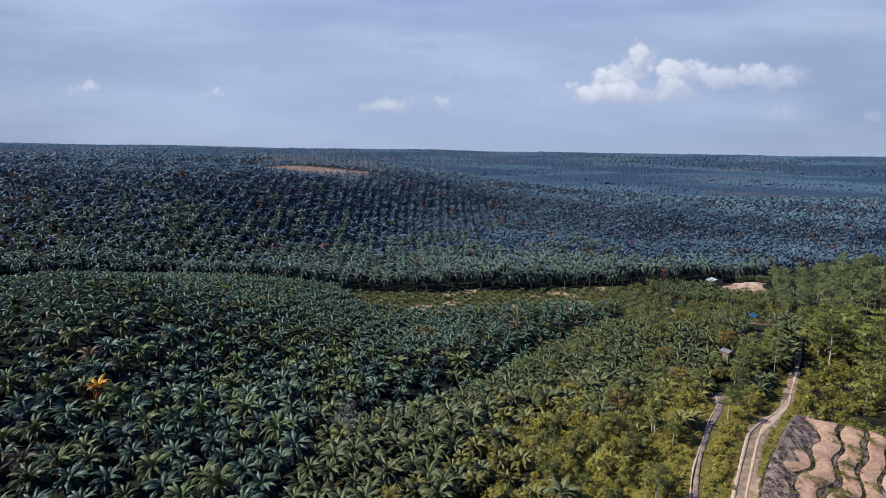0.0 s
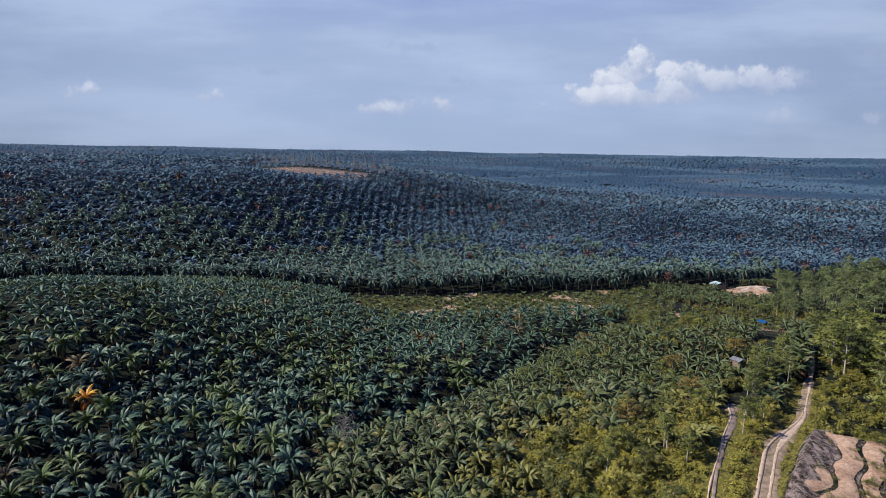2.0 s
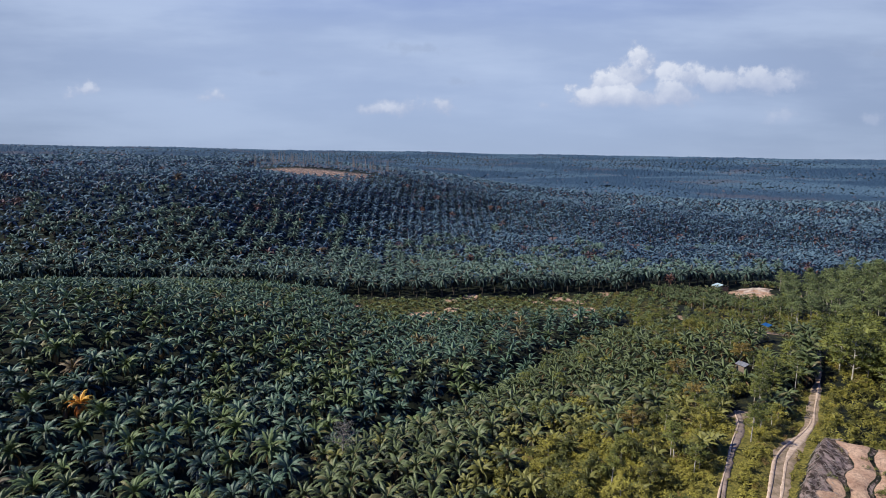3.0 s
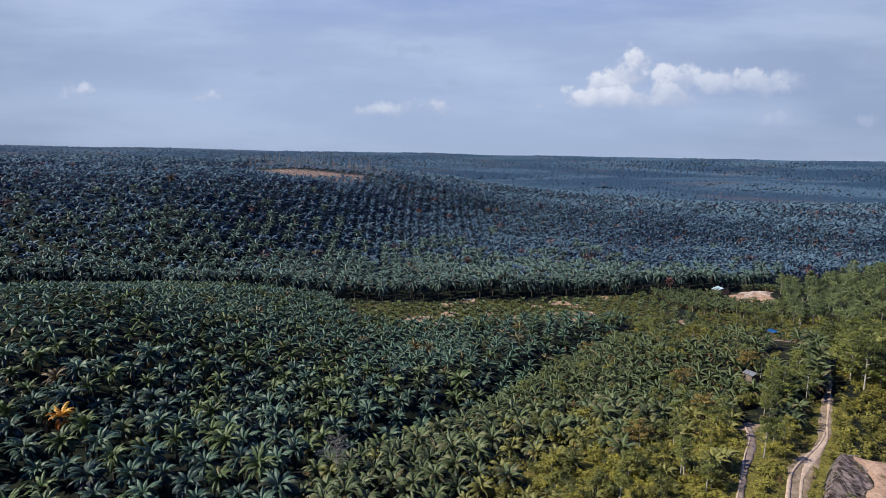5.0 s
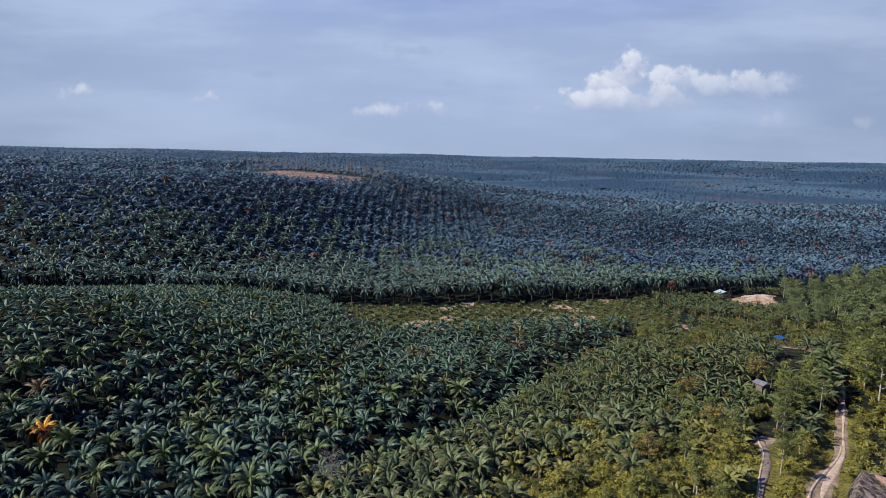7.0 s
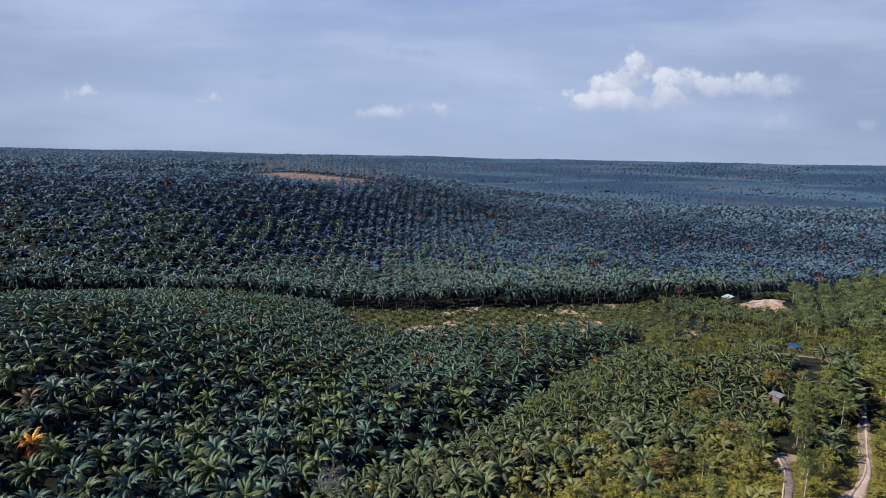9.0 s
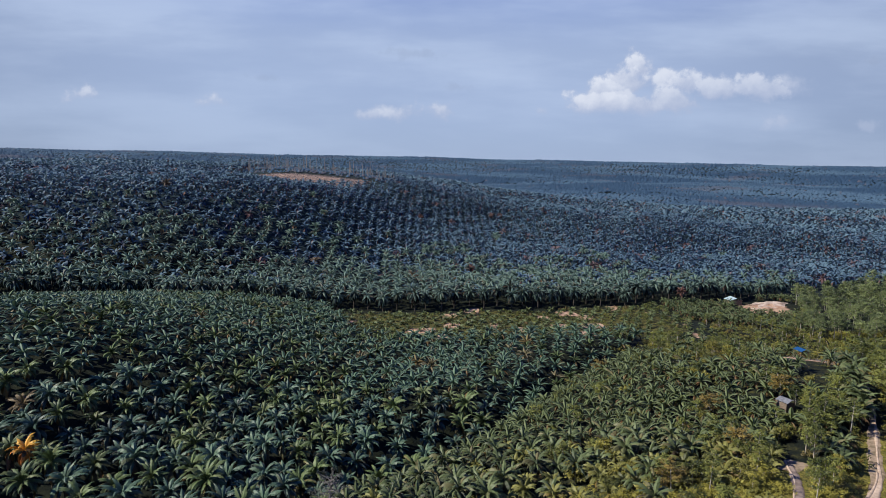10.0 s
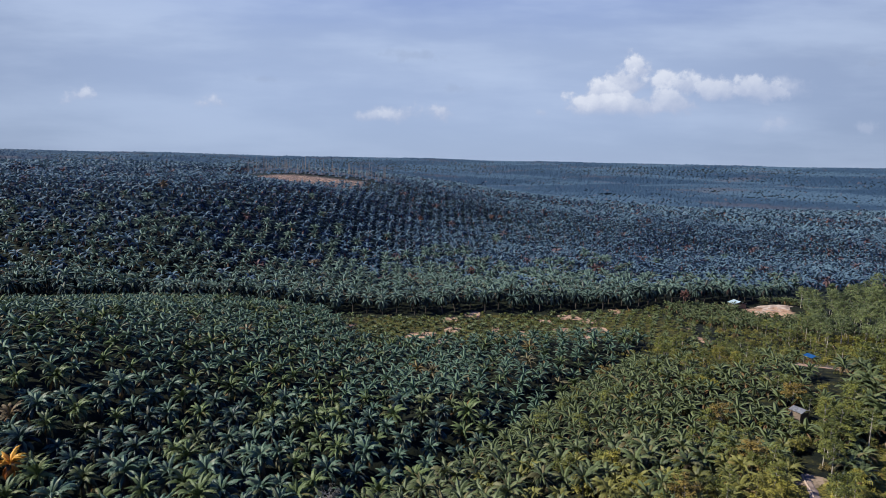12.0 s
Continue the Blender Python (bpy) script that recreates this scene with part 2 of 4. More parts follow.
def land(x, y):
    """Height of the bare ground."""
    z = -20 + 29 * hump(x, y, 95, 90, 90, 155) + 31 * hump(x, y, -130, 180, 85, 110) + 10 * hump(x, y, -12, 95, 48, 50)
    z = z + 7 * hump(x, y, 94, 175, 35, 42) + 5 * hump(x, y, 42, 105, 24, 26)
    z = z + 12 * hump(x, y, 285, 325, 60, 62)
    tall = 56 * (0.28 + 0.72 * sig(-x / 90)) * (1 - 0.35 * smooth(x, 350, 650))
    turn = sig((x + 70) / 45)
    middle, half = 378 + 212 * turn, 80 + 80 * turn
    rise = smooth(y, middle - half, middle + half) * (1 - smooth(y, 850, 1900))
    z = z + tall * rise
    z = z + 11 * hump(x, y, -135, 700, 120, 75)
    far = smooth(y, 600, 1100) * (1 - 0.7 * smooth(y, 1500, 2600))
    z = z + 3.5 * np.sin(y / 33 + x / 120) * smooth(y, 430, 520) * (1 - smooth(y, 850, 1000)) + 14 * hump(x, y, 520, 1480, 450, 260)
    z = z + far * (7 * np.sin(x / 210 + y / 390) + 5 * np.sin(y / 170 - x / 460) + 3 * np.sin(x / 95 + y / 130))
    z = z + 70 * smooth(np.hypot(x, y), 1900, 3580)
    z = z + 0.7 * np.sin(x / 17 + 1.3 * np.sin(y / 23)) + 0.6 * np.sin(y / 14 + np.sin(x / 19))
    return z


def road_at(s):
    """The dirt road's middle line, s from 0 (near) to 1."""
    y = 62 + 282 * s
    x = 50 + 0.63 * (y - 90) + 4.5 * smooth(y, 100, 122) + smooth(y, 122, 145) - 0.05 * np.maximum(y - 160, 0)
    return x, y


def road_x(y):
    return road_at((y - 62) / 282)[0]


def gully_x(y):
    return np.where(y < 126, -29, np.minimum(-29 + (y - 126) * 0.80, 104))


def edge_y(x):
    return 327 + 0.22 * np.maximum(x, -20) + 1.5 * np.sin(x / 9.0)


def bare_mound(x, y):
    """How far a place lies on the cleared slope beside the road, 0 to 1."""
    rim = 108.5 - 0.62 * (x - 67) + 0.9 * np.sin(x / 2.3)
    return smooth(x - (road_x(y) + 1.6 + 2.4 * smooth(y, 86, 106)), 0, 2.5) * smooth(rim - y, -1.5, 3) * smooth(y, 40, 60) * smooth(x, 150, 130)


def gullies(x, y):
    """Rills worn into the cleared slope."""
    a = x - 0.6 * y + 1.1 * np.sin(y / 4.1 + 0.8 * np.sin(x / 3)) + 0.6 * np.sin(x / 2.1 + y / 2.3) + 1.2 * np.sin((x - 0.6 * y) / 4.3 + 1)
    return np.exp(-((np.mod(a, 3.9) - 1.95) / 0.5) ** 2) * (0.7 + 0.3 * np.sin(y / 3.7 + a))


def height(x, y):
    m = bare_mound(x, y)
    z = land(x, y) + m * (1.6 + 0.10 * np.minimum(y - 80, 40) * 0.6 - 0.55 * gullies(x, y) + 0.08 * np.sin(x * 0.9 + np.sin(y * 0.7) * 2))
    z = z + 3.0 * hump(x, y, 190, 356, 14, 10)
    z = z - 7.5 * np.exp(-((x - gully_x(y) + 1) / 11) ** 2) * smooth(y, 122, 145) * smooth(y, 262, 235)
    dip = np.exp(-((x - road_x(y)) / 4.0) ** 2) * smooth(y, 345, 325)
    return z - 0.5 * dip


def clearings(x, y):
    """Bare soil: far clearing on the hill, sand pit, small patches."""
    far = smooth(1 - np.hypot((x + 138) / 82, (y - 648 - 4 * np.sin(x / 19)) / 33), 0, 0.25)
    pit = smooth(1 - np.hypot((x - 180) / 20, (y - 348) / 14), 0, 0.3)
    yard = smooth(1 - np.hypot((x - 110) / 17, (y - 192) / 9), 0, 0.4)
    return np.maximum(np.maximum(0.43 * far, 0.6 * pit), 0.8 * yard)


def far_patches(x, y):
    """Blocks of different age and some cleared land far off."""
    return np.sin(x / 118 + 2 * np.sin(y / 190)) + 0.7 * np.sin(y / 61 + 1.5 * np.sin(x / 150)) + 0.35 * np.sin(x / 37 + y / 29)


def spread(lo, hi, fine_lo, fine_hi, fine, coarse_growth):
    """Grid lines: fine steps inside, steps that grow outside."""
    inner = list(np.arange(fine_lo, fine_hi + 0.01, fine))
    step, a = fine, fine_hi
    while a < hi:
        step *= coarse_growth
        a += step
        inner.append(min(a, hi))
    step, a = fine, fine_lo
    while a > lo:
        step *= coarse_growth
        a -= step
        inner.insert(0, max(a, lo))
    return np.array(inner)


def mesh_from(name, verts, faces, mat, **values):
    """One mesh from arrays of vertices and equal-sided faces, with named values on its vertices."""
    me = bpy.data.meshes.new(name)
    verts, faces = np.asarray(verts, np.float32), np.asarray(faces, np.int32)
    me.vertices.add(len(verts))
    me.vertices.foreach_set("co", verts.ravel())
    me.loops.add(faces.size)
    me.loops.foreach_set("vertex_index", faces.ravel())
    me.polygons.add(len(faces))
    me.polygons.foreach_set("loop_start", np.arange(0, faces.size, faces.shape[1], dtype=np.int32))
    for key, value in values.items():
        me.attributes.new(key, "FLOAT", "POINT").data.foreach_set("value", np.asarray(value, np.float32).ravel())
    me.update(calc_edges=True)
    me.materials.append(mat)
    return me


def grid_faces(rows, cols):
    a = (np.arange(rows - 1)[:, None] * cols + np.arange(cols - 1)).ravel()
    return np.stack([a, a + 1, a + cols + 1, a + cols], 1)


def part(name, me, parent, label=""):
    ob = new(name, me)
    ob.parent = parent
    return tagged(ob, label)


def build_ground():
    xs = spread(-3590, 3590, 46, 92, 0.5, 1.075)
    ys = spread(-1100, 3620, 78, 112, 0.5, 1.055)
    gx, gy = np.meshgrid(xs, ys)
    gz = height(gx, gy)
    m = bare_mound(gx, gy)
    rill = gullies(gx, gy)
    left_part = smooth(gx - road_x(gy) + 1.6 * np.sin(gy / 3.3) + 1.2 * np.sin(gx + gy), 10.5, 6)
    # rill beds also take the dark debris tone
    debris = 1.5 * clearings(gx, gy) * smooth(gy, 500, 520) + m * np.maximum(left_part, 0.9 * smooth(m, 0.9, 0.6)) + m * rill
    strip = smooth(gy, 262, 274) * smooth(gx, -62, -40) * smooth(gx, 125, 105) * smooth(edge_y(gx) - gy, 0, 5)
    terrace = smooth(np.sin((gx + 0.6 * gy) / 5.2 + 2 * np.sin(gy / 7 + gx / 11)) + 0.7 * np.sin(gy / 3.1 + 1.7 * np.sin(gx / 8)), 0.85, 1.3) * strip
    soil = np.maximum.reduce([0.48 * smooth(far_patches(1.3 * gx, 1.2 * gy), 1.25, 1.6) * smooth(gy, 1050, 1150), m * (1 - left_part) * (1 - 2.0 * rill), clearings(gx, gy), terrace * 1.0])
    open_right = smooth(gx - gully_x(gy), 15, 50) * smooth(gy, 300, 240)
    meadow = smooth(gy, 131, 119) * smooth(gx, 6, 26) * smooth(road_x(gy) - gx, 3, 6)
    roadside = smooth(np.abs(gx - road_x(gy)), 6.5, 4.0) * smooth(gy, 150, 130) * smooth(gy, 58, 66) * (1 - m)
    grass = np.maximum.reduce([0.6 * roadside, strip * 0.46, open_right * 0.36, 0.62 * meadow])
    me = mesh_from("ground", np.stack([gx, gy, gz], -1).reshape(-1, 3), grid_faces(len(ys), len(xs)), GROUND, soil=soil, debris=debris, grass=grass, hill_haze=smooth(gy, 370, 430) * (1 - smooth(clearings(gx, gy), 0, 0.1)))
    me.polygons.foreach_set("use_smooth", np.ones(len(me.polygons), bool))
    tagged(new("ground", me), "rolling hilly ground with undergrowth and bare pinkish soil", "ground", kind="structure")


build_ground()


def ribbon(name, line, width, mat, lift, crown=0.0, wobble=0.25, seed=1, across=5, narrow=None):
    """A strip of ground along a line of (x, y) places."""
    rng = np.random.default_rng(seed)
    line = np.asarray(line, float)
    along = np.gradient(line, axis=0)
    along /= np.linalg.norm(along, axis=1)[:, None]
    side = np.stack([along[:, 1], -along[:, 0]], 1)
    t = np.linspace(-1, 1, across)
    rough = np.convolve(rng.normal(0, 1, len(line) + 8), np.ones(9) / 4, 'valid')[:, None]
    ragged = width * np.clip(1 + wobble * rough * 0.5, 0.35, 1.7)
    if narrow is not None:
        ragged = ragged * narrow[:, None]
    xy = line[:, None] + side[:, None] * (t[None, :, None] * ragged[:, :, None] / 2)
    z = height(xy[..., 0], xy[..., 1]) + lift * (1 - 1.9 * np.abs(t) ** 6)[None] + crown * (1 - t**2)[None]
    me = mesh_from(name, np.concatenate([xy, z[..., None]], -1).reshape(-1, 3), grid_faces(len(line), across), mat)
    me.polygons.foreach_set("use_smooth", np.ones(len(me.polygons), bool))
    return me


def build_roads():
    s = np.linspace(0, 1, 330)
    x, y = road_at(s)
    mid = np.stack([x, y], 1)
    road = new("dirt_road", ribbon("dirt_road", mid, 3.4, VERGE, 0.12, 0, 0.9, 2, 9, 1 - 0.25 * smooth(y, 85, 125) - 0.5 * smooth(y, 140, 152)))
    tagged(road, "narrow unpaved dirt road with pale wheel tracks", "road", kind="structure")
    lane = np.stack([x + 0.35, y - 0.2], 1)
    part("wheel_track", ribbon("wheel_track", lane, 1.15, TRACK, 0.20, 0, 1.0, 5, 7, 1.3 - 0.2 * smooth(y, 74, 90) - 0.15 * smooth(y, 84, 100) - 0.6 * smooth(y, 136, 152)), road, "pale worn main track")
    old = y < 122
    side = np.stack([x - 1.15 * smooth(y, 120, 100), y + 0.5 * smooth(y, 120, 100)], 1)[old]
    part("wheel_track", ribbon("wheel_track", side, 0.75, TRACK, 0.25, 0, 0.7, 6, 5), road, "pale worn side track")
    y2 = np.linspace(70, 127, 120)
    x2 = 31 + (y2 - 70) * 0.56 + 0.5 * np.sin(y2 / 5.5)
    ditch = new("ditch", ribbon("ditch", np.stack([x2, y2], 1), 1.2, MUD, 0.2, 0, 1.1, 9, 7))
    tagged(ditch, "muddy ditch with pale washed banks", "ditch", kind="structure")
    part("washed_bank", ribbon("washed_bank", np.stack([x2 - 0.6 + 0.25 * np.sin(y2 / 3.0), y2], 1), 0.42, TRACK, 0.25, 0, 0.9, 11), ditch, "pale washed sand")
    a = np.linspace(0, 1, 14)
    pad = new("dirt_yard", ribbon("dirt_yard", np.stack([58.8 + 4.6 * a, 122.0 + 4.0 * a], 1), 3.2, VERGE, 0.12, 0, 1.3, 15, 7))
    tagged(pad, "small trodden yard of brown mud", "yard", kind="structure")


build_roads()


# ---- palms ----
def frond(rng, rise, length, segs, width, teeth, droop):
    """One feathered frond from the origin along +x: vertices, triangles, and how far out each vertex lies."""
    t = np.linspace(0.0, 1.0, segs + 1)
    ang = radians(rise) - droop * t**1.35
    step = length / segs
    px = np.concatenate([[0], np.cumsum(np.cos((ang[1:] + ang[:-1]) / 2) * step)])
    pz = np.concatenate([[0], np.cumsum(np.sin((ang[1:] + ang[:-1]) / 2) * step)])
    spine = np.stack([px, np.zeros_like(px), pz], 1)
    up = np.stack([-np.sin(ang), np.zeros_like(ang), np.cos(ang)], 1)
    fat = width * np.clip(np.minimum((t - 0.10) / 0.22, (1.04 - t) / 0.45), 0.03, 1) ** 0.7
    verts, faces, out = [spine], [], [t]
    count = len(spine)
    for sgn in (-1, 1) if teeth >= 0 else ():
        sag = rng.uniform(0.25, 0.6)
        if teeth:
            # leaflets: one blade a station, swept forward and hanging
            m = segs * teeth
            tt = np.linspace(0.14, 0.99, m)
            base = np.stack([np.interp(tt, t, spine[:, k]) for k in range(3)], 1)
            tan = np.stack([np.interp(tt, t, np.cos(ang)), 0 * tt, np.interp(tt, t, np.sin(ang))], 1)
            nor = np.stack([-tan[:, 2], 0 * tt, tan[:, 0]], 1)
            w = np.interp(tt, t, fat)[:, None] * rng.uniform(0.8, 1.15, (m, 1))
            tip = base + tan * w * 0.55 + np.array([0, sgn, 0]) * w - nor * w * (sag + rng.uniform(-0.15, 0.35, (m, 1)))
            half = tan * (length / m) * 1.1
            blade = np.stack([base - half, base + half, tip], 1).reshape(-1, 3)
            verts.append(blade)
            out.append(np.repeat(tt, 3))
            faces.append(count + np.arange(3 * m).reshape(-1, 3))
            count += 3 * m
        elif teeth == 0:
            edge = spine + np.array([0, sgn, 0]) * fat[:, None] - up * (fat * sag)[:, None] + np.stack([np.cos(ang), 0 * ang, np.sin(ang)], 1) * (fat * 0.4)[:, None]
            edge = edge + rng.normal(0, 0.06, edge.shape) * width
            verts.append(edge)
            out.append(t)
            i = np.arange(segs)
            e = count + i
            faces.append(np.stack([i, i + 1, e + 1], 1))
            faces.append(np.stack([i, e + 1, e], 1))
            count += len(edge)
    if teeth < 0:
        # a simple arched blade
        a, b = spine + np.array([0, 1, 0]) * fat[:, None], spine - np.array([0, 1, 0]) * fat[:, None]
        i = np.arange(segs)
        m = segs + 1
        return np.concatenate([a, b]), np.concatenate([np.stack([i, i + 1, i + m + 1], 1), np.stack([i, i + m + 1, i + m], 1)]), np.concatenate([t, t])
    return np.concatenate(verts), np.concatenate(faces), np.concatenate(out)


def crown(seed, fronds, segs, teeth, length, width, lowest=-35, highest=82, dead=2):
    """A palm's crown about the origin: vertices, triangles, tint, dry."""
    rng = np.random.default_rng(seed)
    vs, fs, ts, ds, count = [], [], [], [], 0
    for k in range(fronds):
        q = (k + 0.5) / fronds
        rise = highest + (lowest - highest) * q**1.25 + rng.normal(0, 6)
        long = length * (0.72 + 0.28 * math.sin(math.pi * min(q + 0.25, 0.9))) * rng.uniform(0.88, 1.1)
        v, f, o = frond(rng, rise, long, segs, width * rng.uniform(0.85, 1.15), teeth, rng.uniform(1.25, 2.2))
        a = k * 2.39996 + rng.normal(0, 0.15)
        c, s = math.cos(a), math.sin(a)
        twist = rng.normal(0, 0.35)
        y, z = v[:, 1].copy(), v[:, 2].copy()
        v[:, 1], v[:, 2] = y * math.cos(twist), z + y * math.sin(twist)
        v = np.stack([v[:, 0] * c - v[:, 1] * s, v[:, 0] * s + v[:, 1] * c, v[:, 2]], 1)
        vs.append(v)
        fs.append(f + count)
        # shading put into the tint: lower fronds darker, upper ones and tips lighter
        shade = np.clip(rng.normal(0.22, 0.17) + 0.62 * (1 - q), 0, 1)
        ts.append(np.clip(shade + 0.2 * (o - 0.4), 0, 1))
        brown = rng.uniform(0.5, 0.9) if k >= fronds - dead else (rng.uniform(0.1, 0.5) if rng.random() < 0.09 else 0.0)
        ds.append(np.full(len(v), brown))
        count += len(v)
    return np.concatenate(vs), np.concatenate(fs), np.concatenate(ts), np.concatenate(ds)


def tube(path, radii, sides=7):
    """A tapered tube along a path: vertices and quads."""
    path, radii = np.asarray(path, float), np.asarray(radii, float)
    along = np.gradient(path, axis=0)
    along /= np.linalg.norm(along, axis=1)[:, None]
    ref = np.array([0.31, 0.95, 0.05])
    u = np.cross(along, ref)
    u /= np.linalg.norm(u, axis=1)[:, None]
    w = np.cross(along, u)
    a = np.linspace(0, 2 * math.pi, sides, endpoint=False)
    v = path[:, None] + radii[:, None, None] * (np.cos(a)[None, :, None] * u[:, None] + np.sin(a)[None, :, None] * w[:, None])
    i, j = np.meshgrid(np.arange(len(path) - 1), np.arange(sides), indexing="ij")
    k = (j + 1) % sides
    f = np.stack([i * sides + j, i * sides + k, (i + 1) * sides + k, (i + 1) * sides + j], -1).reshape(-1, 4)
    return v.reshape(-1, 3), f


def palm_trunk_mesh(seed, tall):
    rng = np.random.default_rng(seed)
    z = np.linspace(-1.2, tall, 8)
    bend = rng.normal(0, 0.25, 2)
    path = np.stack([bend[0] * (z / tall) ** 2, bend[1] * (z / tall) ** 2, z], 1)
    r = 0.34 + 0.05 * np.sin(z * 7) + 0.10 * np.clip(z / tall, 0, 1) ** 3
    v, f = tube(path, r, 6)
    return mesh_from("trunk", v, f, PALM_BARK)


def lattice(x0, x1, y0, y1, gap, turn, jitter, seed):
    """Places planted in staggered rows."""
    rng = np.random.default_rng(seed)
    r = max(x1 - x0, y1 - y0) * 0.75 + gap
    i, j = np.meshgrid(np.arange(-int(r / gap), int(r / gap) + 1), np.arange(-int(r / (gap * 0.866)), int(r / (gap * 0.866)) + 1))
    x, y = (i + 0.5 * (j % 2)) * gap, j * gap * 0.866
    x, y = x.ravel(), y.ravel()
    c, s = math.cos(radians(turn)), math.sin(radians(turn))
    x, y = x * c - y * s + (x0 + x1) / 2, x * s + y * c + (y0 + y1) / 2
    x, y = x + rng.normal(0, jitter, x.shape), y + rng.normal(0, jitter, y.shape)
    ok = (x > x0) & (x < x1) & (y > y0) & (y < y1)
    return x[ok], y[ok]


def in_reach(x, y, pad=1.0):
    """The stretch of land that lies ahead of the flight, with a margin to both sides."""
    return np.abs(x) < 30 * pad + 0.86 * y


def is_bare(x, y):
    return (clearings(x, y) > 0.05) | (np.abs(x - road_x(y)) < np.where(y < 146, 3.4, 0.5)) & (y < 345) | (bare_mound(x, y) > 0.1)


def scatter(name, kinds, x, y, lift, size, mat, tint, dry, seed, label, category):
    """Many plants joined into one mesh: each takes one of the template crowns, turned, sized and set lift metres over the ground."""
    x, y, z = x, y, height(x, y) + lift
    rng = np.random.default_rng(seed)
    pick = rng.integers(0, len(kinds), len(x))
    turn = rng.uniform(0, 2 * math.pi, len(x))
    vs, fs, ts, ds, count = [], [], [], [], 0
    for k, (v, f, t, d) in enumerate(kinds):
        at = np.nonzero(pick == k)[0]
        if not len(at):
            continue
        c, s, g = np.cos(turn[at])[:, None], np.sin(turn[at])[:, None], size[at][:, None]
        px = (v[None, :, 0] * c - v[None, :, 1] * s) * g + x[at][:, None]
        py = (v[None, :, 0] * s + v[None, :, 1] * c) * g + y[at][:, None]
        pz = v[None, :, 2] * g + z[at][:, None]
        vs.append(np.stack([px, py, pz], -1).reshape(-1, 3))
        fs.append((f[None] + (count + np.arange(len(at)) * len(v))[:, None, None]).reshape(-1, 3))
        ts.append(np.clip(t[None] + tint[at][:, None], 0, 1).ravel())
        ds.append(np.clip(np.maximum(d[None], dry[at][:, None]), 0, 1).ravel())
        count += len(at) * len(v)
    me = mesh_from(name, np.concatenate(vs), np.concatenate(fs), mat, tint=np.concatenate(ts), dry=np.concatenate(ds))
    return tagged(new(name, me), label, category, kind="stuff")


def crown_kinds(seed, many, **how):
    return [crown(seed + k, **how) for k in range(many)]


FULL = dict(fronds=30, segs=6, teeth=2, length=4.1, width=0.54, lowest=-4, highest=87)
MIDDLE = dict(fronds=17, segs=4, teeth=0, length=4.1, width=0.50, lowest=-4, highest=86)
BIG = dict(fronds=20, segs=4, teeth=0, length=5.6, width=0.66, dead=2, lowest=-12, highest=84)
LIGHT = dict(fronds=17, segs=3, teeth=-1, length=5.4, width=0.64, dead=1, lowest=-34, highest=85)
TINY = dict(fronds=8, segs=2, teeth=-1, length=5.6, width=1.15, dead=1, lowest=-25, highest=84)


def palm_thing(name, seed, tall, mat, how, label, group):
    """An oil palm with its trunk and crown."""
    base = tagged(new(name), label, "palm tree", group)
    part("trunk", palm_trunk_mesh(seed, tall), base)
    old = how.get("dead", 2)
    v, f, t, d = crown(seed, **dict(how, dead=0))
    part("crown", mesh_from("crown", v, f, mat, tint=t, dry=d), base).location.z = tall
    v, f, t, d = crown(seed + 500, **dict(how, fronds=old + 1, highest=-22, lowest=-48, dead=old + 1))
    part("dead_fronds", mesh_from("dead_fronds", v, f, mat, tint=t, dry=d), base, "brown hanging dead fronds").location.z = tall
    return base


def stand_at(x, y, turn=0.0, lift=0.0):
    """A pose on the ground at a place of the plan."""
    return pose(x, y, float(height(x, y)) + lift, 0, 0, turn)


def copy_sized(ob, x, y, turn, size, lift=0.0):
    made = copy_thing(ob, stand_at(x, y, turn, lift))
    made.scale = (size, size, size)
    return made


rng = np.random.default_rng(7)
ORANGE_AT, RED_AT = (-77.6, 128.6), ((18.9, 416), (55.5, 604), (-19.3, 555), (108.7, 433), (131, 346), (8, 420), (47, 602))
BROWN_AT = ((-88.9, 144.8), (-67.6, 229), (-78, 104))

# the near block of dark palms
nx, ny = lattice(-260, 130, 40, 330, 6.7, 17, 0.5, 3)
near = in_reach(nx, ny) & (nx < gully_x(ny) + 1) & (ny < np.minimum(edge_y(nx) - 5, 266 + 2.5 * np.maximum(-nx - 38, 0))) & ~is_bare(nx, ny)
nx, ny = nx[near], ny[near]
close = np.argsort(np.hypot(nx, ny - 20))
first, rest = close[:300], close[300:]
models = [palm_thing("oil_palm", 20 + k, 3.3 + 0.3 * k, WARM_LEAF if k in (2, 5) else PALM_LEAF, FULL, "mature oil palm with arching dark green fronds", "oil palms of the near block") for k in range(6)]
odd = [palm_thing("oil_palm", 30 + k, 3.8 + 0.4 * k, MID_LEAF, dict(FULL, dead=5), "oil palm with paler yellowish fronds and dead leaves", "oil palms of the near block") for k in range(2)]
for n, k in enumerate(first):
    x, y = float(nx[k]), float(ny[k])
    if min(math.hypot(x - a, y - b) for a, b in (ORANGE_AT, *BROWN_AT)) < 3.6:
        continue
    if n in (6, 7):
        odd[n - 6].matrix_basis = stand_at(x, y, 40 * n)
    elif n > 7 and rng.random() < 0.09:
        copy_sized(odd[n % 2], x, y, rng.uniform(0, 360), rng.uniform(0.8, 1.05))
    elif n < 6:
        models[n].matrix_basis = stand_at(x, y, rng.uniform(0, 360))
    else:
        copy_sized(models[n % 6], x, y, rng.uniform(0, 360), rng.uniform(0.82, 1.16))
kinds = crown_kinds(40, 5, **MIDDLE)
x, y = nx[rest], ny[rest]
warm = rng.random(len(x)) < 0.25
